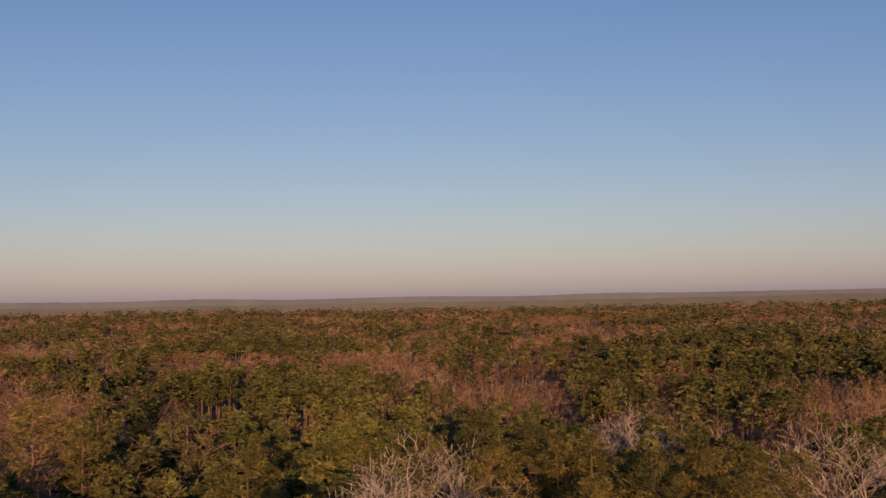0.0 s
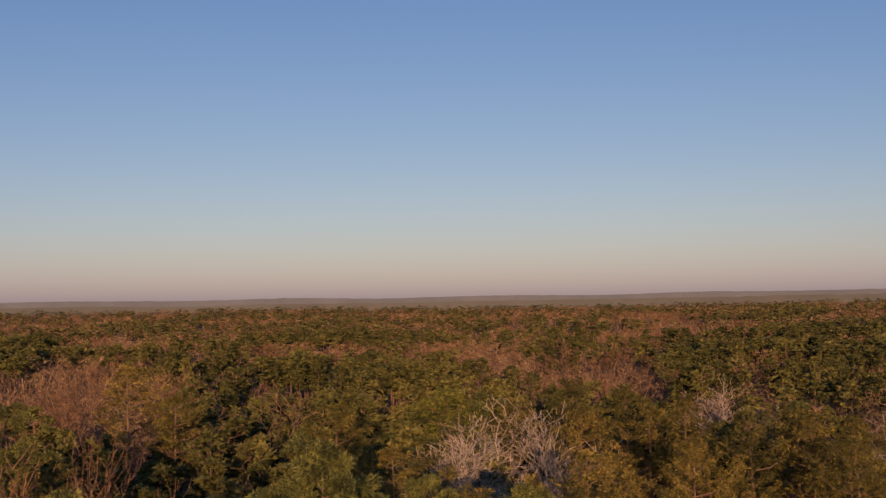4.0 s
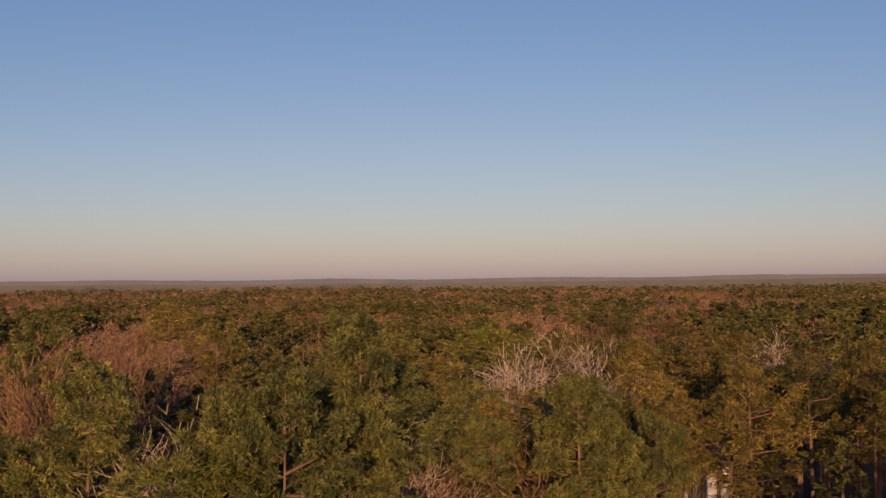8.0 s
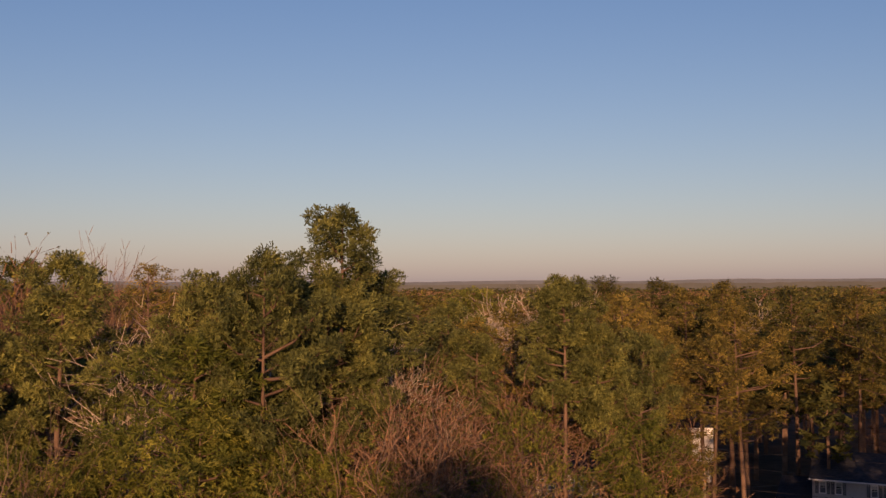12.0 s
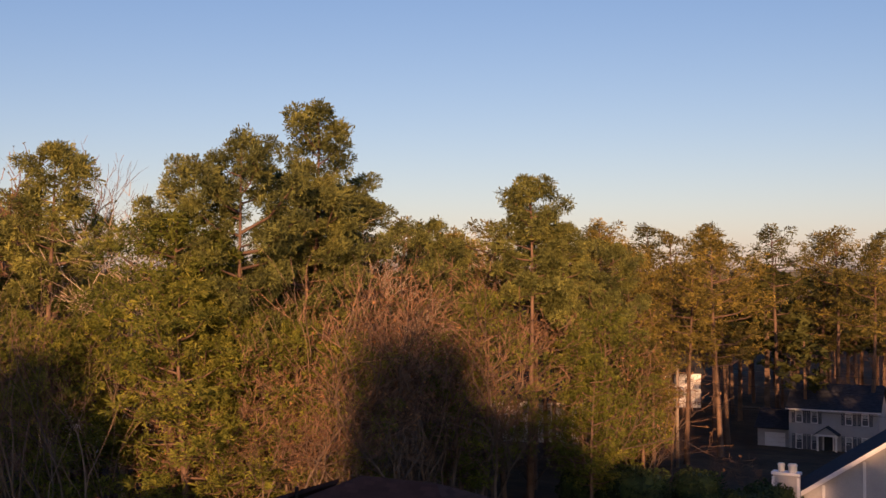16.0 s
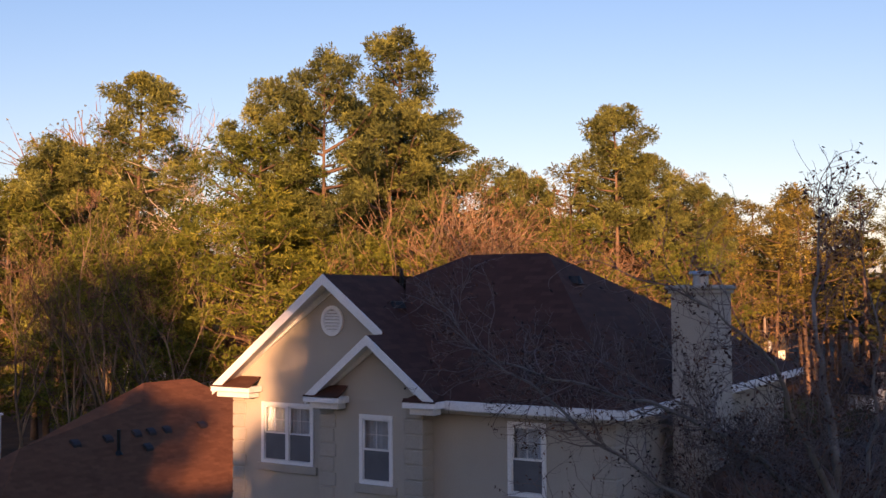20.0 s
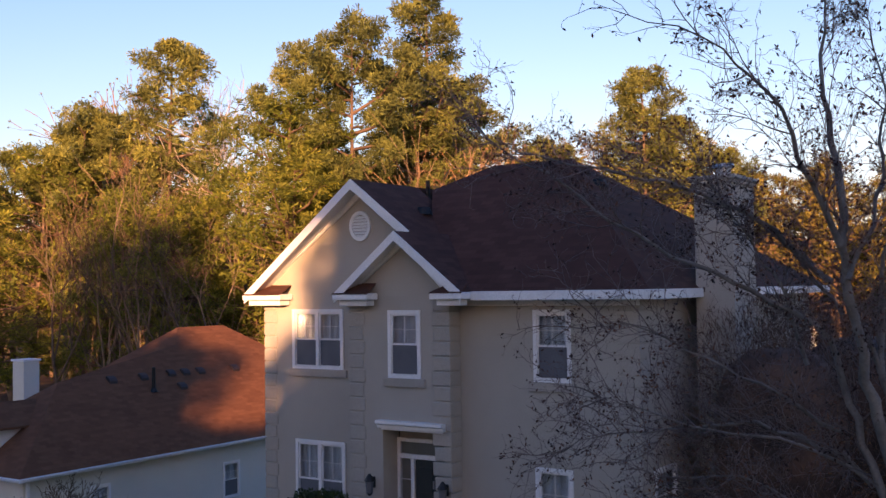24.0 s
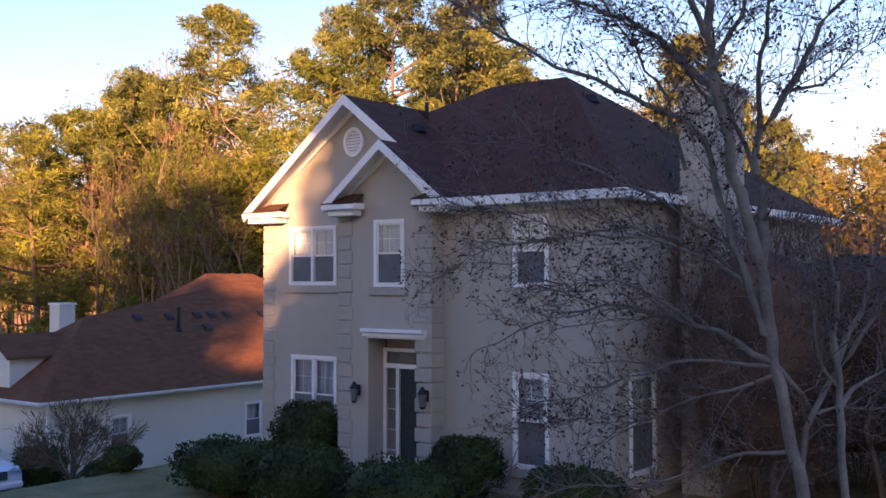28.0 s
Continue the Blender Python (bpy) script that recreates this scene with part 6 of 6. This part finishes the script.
# ---- gable-ended house with a boxed chimney, beyond the side yard ----
def build_gable_house():
    hs = thing("gable_house", (0, 48.5, ground_z(8, 48.5)), "low house with pale siding and white-edged gable", "house")
    g = ground_z(8, 48.5)
    x0, z0, xp, zp = 2.5, -2.04, 13.6, 5.6
    x1 = 2 * xp - x0
    part("gable_wall", prism([(x0 + 0.3, -1.0), (x1 - 0.3, -1.0), (x1 - 0.3, z0 - g), (xp, zp - g - 0.15), (x0 + 0.3, z0 - g)], "y", 0.4, 0.6), M_SIDING, hs)
    for i in range(26):
        z = -1.9 + i * 0.24
        a = x0 + 0.3 + max(0.0, (z + 0.24 - z0) / (zp - z0)) * (xp - x0)
        b = 2 * xp - a
        if b - a > 0.5:
            part("lap_board", prism([(0.37, z - g), (0.397, z - g), (0.397, z - g + 0.235), (0.392, z - g + 0.235)], "x", a + 0.1, b - 0.1), M_SIDING, hs)
    part("roof", slab([(x0, 0, z0 - g), (xp, 0, zp - g), (xp, 12, zp - g), (x0, 12, z0 - g)], 0.15), M_ROOF3, hs)
    part("roof", slab([(x1, 0, z0 - g), (xp, 0, zp - g), (xp, 12, zp - g), (x1, 12, z0 - g)], 0.15), M_ROOF3, hs)
    part("rake_board", prism([(x0, z0 - g), (xp, zp - g), (xp, zp - g - 0.3), (x0, z0 - g - 0.3)], "y", -0.05, 0.0), M_WHITE, hs)
    part("rake_board", prism([(x1, z0 - g), (xp + 0.002, zp - g), (xp + 0.002, zp - g - 0.3), (x1, z0 - g - 0.3)], "y", -0.05, 0.0), M_WHITE, hs)
    part("side_wall", box(x0 + 0.3, x0 + 0.5, 0.6, 11.6, -1, z0 - g - 0.1), M_SIDING, hs)
    part("side_wall", box(x1 - 0.5, x1 - 0.3, 0.6, 11.6, -1, z0 - g - 0.1), M_SIDING, hs)
    for x in (6.9, 9.2):
        part("corner_board", box(x, x + 0.16, 0.3, 0.365, -1.0, z0 - g + (x - x0) / (xp - x0) * (zp - z0) - 0.4), M_WHITE, hs)
    ch = part("chimney", box(4.22, 5.72, -0.75, -0.06, -1, 1.2 - g, 0.01), M_SIDING, hs, "sided chimney box with white corner boards and two flues")
    for a, b in ((4.16, 4.32), (5.62, 5.78)):
        part("corner_board", box(a, b, -0.82, -0.755, -1, 1.08 - g), M_WHITE, ch)
    part("chimney_trim", box(4.14, 5.8, -0.84, -0.0, 1.2 - g, 1.36 - g), M_WHITE, ch)
    for x, s in ((4.65, 0.2), (5.32, 0.26)):
        bm = bmesh.new()
        bmesh.ops.create_cone(bm, cap_ends=True, segments=16, radius1=s, radius2=s, depth=0.42, matrix=Matrix.Translation((x, -0.4, 1.57 - g)))
        bmesh.ops.create_cone(bm, cap_ends=True, segments=16, radius1=s * 1.2, radius2=s * 0.9, depth=0.12, matrix=Matrix.Translation((x, -0.4, 1.8 - g)))
        part("flue", bm, M_CREAM, ch)


build_gable_house()


# ---- smaller houses half hidden in the wood ----
def hidden_house(x, y, turn, w, d, h, wall, roof, label):
    z = ground_z(x, y)
    hs = thing("house", (x, y, z - 0.1), label, "house", turn=turn)
    xs = [w * f for f in (0.18, 0.4, 0.62, 0.84)]
    holes = [(a - 0.45, a + 0.45, h - 1.7, h - 0.4) for a in xs]
    part("front_wall", wall_with_holes(w, 0, h, 0.2, holes), wall, hs)
    part("side_wall", box(0, 0.2, 0.2, d, 0, h), wall, hs)
    part("side_wall", box(w - 0.2, w, 0.2, d, 0, h), wall, hs)
    part("back_wall", box(0.2, w - 0.2, d - 0.2, d, 0, h), wall, hs)
    part("inner_wall", box(0.2, w - 0.2, 1.8, 1.9, 0, h), M_ROOM, hs)
    rise = d * 0.3
    for sx in (0, w - 0.2):
        part("gable_wall", prism([(0.0, h), (d, h), (d / 2, h + rise)], "x", sx, sx + 0.2), wall, hs)
    for y0 in (-0.4, d + 0.4):
        part("roof", slab([(-0.4, y0, h - 0.05), (w + 0.4, y0, h - 0.05), (w + 0.4, d / 2, h + rise + 0.15), (-0.4, d / 2, h + rise + 0.15)], 0.14), roof, hs)
    for a, b, c, e in holes:
        sash_window(hs, a, b, c, e, 0.0, 1, 0.4, False)
    part("chimney", box(w * 0.7, w * 0.7 + 0.8, d * 0.5, d * 0.5 + 0.8, h, h + rise + 1.0), M_BRICK, hs)


PALE = "pale house half hidden among the pines"
for x, y, turn, w, d, h, wl, rf in ((-36, 106, 18, 12, 8, 5.0, M_CREAM, M_ROOF3), (-33, 128, 25, 12, 8, 5.2, M_WHITE, M_ROOF3), (-33, 84, 20, 11, 8, 4.6, M_CREAM, M_ROOF3),
                                 (-70, 60, 40, 12, 8, 5.0, M_CREAM, M_ROOF2), (-58, 46, 35, 11, 8, 4.6, M_CREAM, M_ROOF3),
                                 (-78, 74, 40, 12, 8, 5.0, M_WHITE, M_ROOF3), (-52, 148, 25, 12, 8, 5.2, M_CREAM, M_ROOF3)):
    hidden_house(x, y, turn, w, d, h, wl, rf, PALE)


# ---- utility pole, transformer and wires ----
def utility_pole():
    x, y = -9.27, 75.0
    z = ground_z(x, y) - 1.4
    t = thing("utility_pole", (x, y, z), "weathered wooden utility pole with grey transformer", "pole")
    bm = bmesh.new()
    bmesh.ops.create_cone(bm, cap_ends=True, segments=12, radius1=0.17, radius2=0.12, depth=10.6, matrix=Matrix.Translation((0, 0, 5.3)))
    part("pole", bm, M_POLE, t, smooth=True)
    bm = bmesh.new()
    bmesh.ops.create_cone(bm, cap_ends=True, segments=16, radius1=0.24, radius2=0.24, depth=0.85, matrix=Matrix.Translation((0.38, -0.05, 8.1)))
    bmesh.ops.create_cone(bm, cap_ends=True, segments=16, radius1=0.24, radius2=0.08, depth=0.12, matrix=Matrix.Translation((0.38, -0.05, 8.58)))
    part("transformer", bm, M_METAL, t)
    part("bracket", box(0.1, 0.3, -0.08, 0.0, 7.9, 8.3), M_METAL, t)
    for zz in (10.3, 9.2, 7.4):
        bm = bmesh.new()
        bmesh.ops.create_cone(bm, cap_ends=True, segments=8, radius1=0.05, radius2=0.03, depth=0.2, matrix=Matrix.Translation((0, 0, zz + 0.35 if zz > 10 else zz)) @ Matrix.Rotation(radians(0 if zz > 10 else 90), 4, "X"))
        part("insulator", bm, M_WHITE, t)
    for k, (zz, ex, ey, ez) in enumerate(((10.6, 60, 88, 6.0), (9.2, 60, 88, 4.6), (7.4, 60, 88, 2.8), (7.4, -3.5, 100.5, -0.8), (10.6, -70, 64, 5.5), (7.4, -70, 64, 2.5))):
        bv, bf = [], []
        p, q = Vector((0, -0.1, zz)), Vector((ex - x, ey - y, ez - z))
        pts = []
        for i in range(17):
            f = i / 16
            c = p.lerp(q, f)
            c.z -= 4 * f * (1 - f) * (q - p).length * 0.018
            pts.append(c)
        path_tube(bv, bf, pts, [0.016] * 17, 5)
        o = new("wire", mesh_of("wire", bv, bf, M_IRON, True))
        o.parent = t


utility_pole()


# ---- drive and parked car at the neighbour's ----
def slab_on_ground(name, x0, x1, y0, y1, material, label, nx=14, ny=8, lift=0.03):
    bm = bmesh.new()
    g = [[bm.verts.new((x0 + (x1 - x0) * i / nx, y0 + (y1 - y0) * j / ny, ground_z(x0 + (x1 - x0) * i / nx, y0 + (y1 - y0) * j / ny) + lift)) for j in range(ny + 1)] for i in range(nx + 1)]
    for i in range(nx):
        for j in range(ny):
            bm.faces.new((g[i][j], g[i + 1][j], g[i + 1][j + 1], g[i][j + 1]))
    r = bmesh.ops.extrude_face_region(bm, geom=bm.faces[:])
    for v in r["geom"]:
        if isinstance(v, bmesh.types.BMVert):
            v.co.z -= 0.2
    bmesh.ops.recalc_face_normals(bm, faces=bm.faces[:])
    tagged(link_mesh(name, bm, material), label, name, kind="structure")


slab_on_ground("driveway", -19, -7.6, -9.0, -0.8, M_CONCRETE, "pale concrete driveway", 20, 14)
slab_on_ground("road", -60, 90, -34.0, -27.0, M_ASPHALT, "dark asphalt street", 60, 4)


def parked_car(x, y, turn):
    z = ground_z(x, y) + 0.03
    t = thing("parked_car", (x, y, z), "white sport-utility car parked on the drive", "car", turn=turn)
    # nose towards +x
    prof = [(2.25, 0.42), (2.3, 0.62), (2.26, 0.86), (2.1, 0.97), (1.15, 1.06), (0.95, 1.1), (0.35, 1.62), (-0.2, 1.7), (-1.7, 1.68), (-2.1, 1.55), (-2.28, 1.05), (-2.32, 0.6), (-2.25, 0.4)]
    bm = bmesh.new()
    rows = []
    for yy, sc, top in ((-0.9, 0.97, 0.93), (-0.82, 1.0, 0.99), (0.82, 1.0, 0.99), (0.9, 0.97, 0.93)):
        rows.append([bm.verts.new((px * sc, yy * (1.0 if pz < 1.1 else 0.84), 0.4 + (pz - 0.4) * top)) for px, pz in prof])
    for a, b in zip(rows, rows[1:]):
        for i in range(len(prof)):
            j = (i + 1) % len(prof)
            bm.faces.new((a[i], a[j], b[j], b[i]))
    bm.faces.new(rows[0])
    bm.faces.new(rows[-1][::-1])
    bmesh.ops.recalc_face_normals(bm, faces=bm.faces[:])
    part("body", bm, M_CARPAINT, t, smooth=False)
    part("windscreen", prism([(0.95, 1.13), (0.99, 1.13), (0.4, 1.6), (0.36, 1.6)], "y", -0.66, 0.66), M_GLASS, t)
    for s in (-1, 1):
        part("side_window", prism([(0.7, 1.12), (0.3, 1.52), (-1.6, 1.52), (-1.75, 1.12)], "y", s * 0.89 - 0.01, s * 0.89 + 0.01), M_IRON, t)
        part("headlight", box(2.1, 2.3, s * 0.66 - 0.17, s * 0.66 + 0.17, 0.72, 0.88, 0.03), M_GLASS, t)
        part("mirror", box(0.75, 0.9, s * 1.0 - 0.09, s * 1.0 + 0.09, 1.1, 1.25, 0.03), M_CARPAINT, t)
    part("grille", box(2.2, 2.31, -0.45, 0.45, 0.62, 0.86, 0.02), M_IRON, t)
    for k in range(4):
        part("grille_bar", box(2.3, 2.325, -0.44, 0.44, 0.65 + k * 0.05, 0.672 + k * 0.05), M_METAL, t)
    part("bumper", box(2.15, 2.4, -0.86, 0.86, 0.4, 0.58, 0.05), M_CARPAINT, t)
    part("number_plate", box(2.402, 2.41, -0.16, 0.16, 0.44, 0.53), M_WHITE, t)
    for wx in (1.45, -1.4):
        for s in (-1, 1):
            m_ = Matrix.Translation((wx, s * 0.78, 0.35)) @ Matrix.Rotation(radians(90), 4, "X")
            bm = bmesh.new()
            bmesh.ops.create_cone(bm, cap_ends=True, segments=24, radius1=0.35, radius2=0.35, depth=0.24, matrix=m_)
            bmesh.ops.bevel(bm, geom=[e for e in bm.edges if len(e.link_faces) == 2 and e.calc_face_angle(0) > 1], offset=0.04, segments=2, affect="EDGES")
            wh = part("wheel", bm, M_TYRE, t)
            bm = bmesh.new()
            bmesh.ops.create_cone(bm, cap_ends=True, segments=20, radius1=0.21, radius2=0.2, depth=0.26, matrix=m_)
            part("rim", bm, M_METAL, wh)


parked_car(-10.95, -2.2, 0)
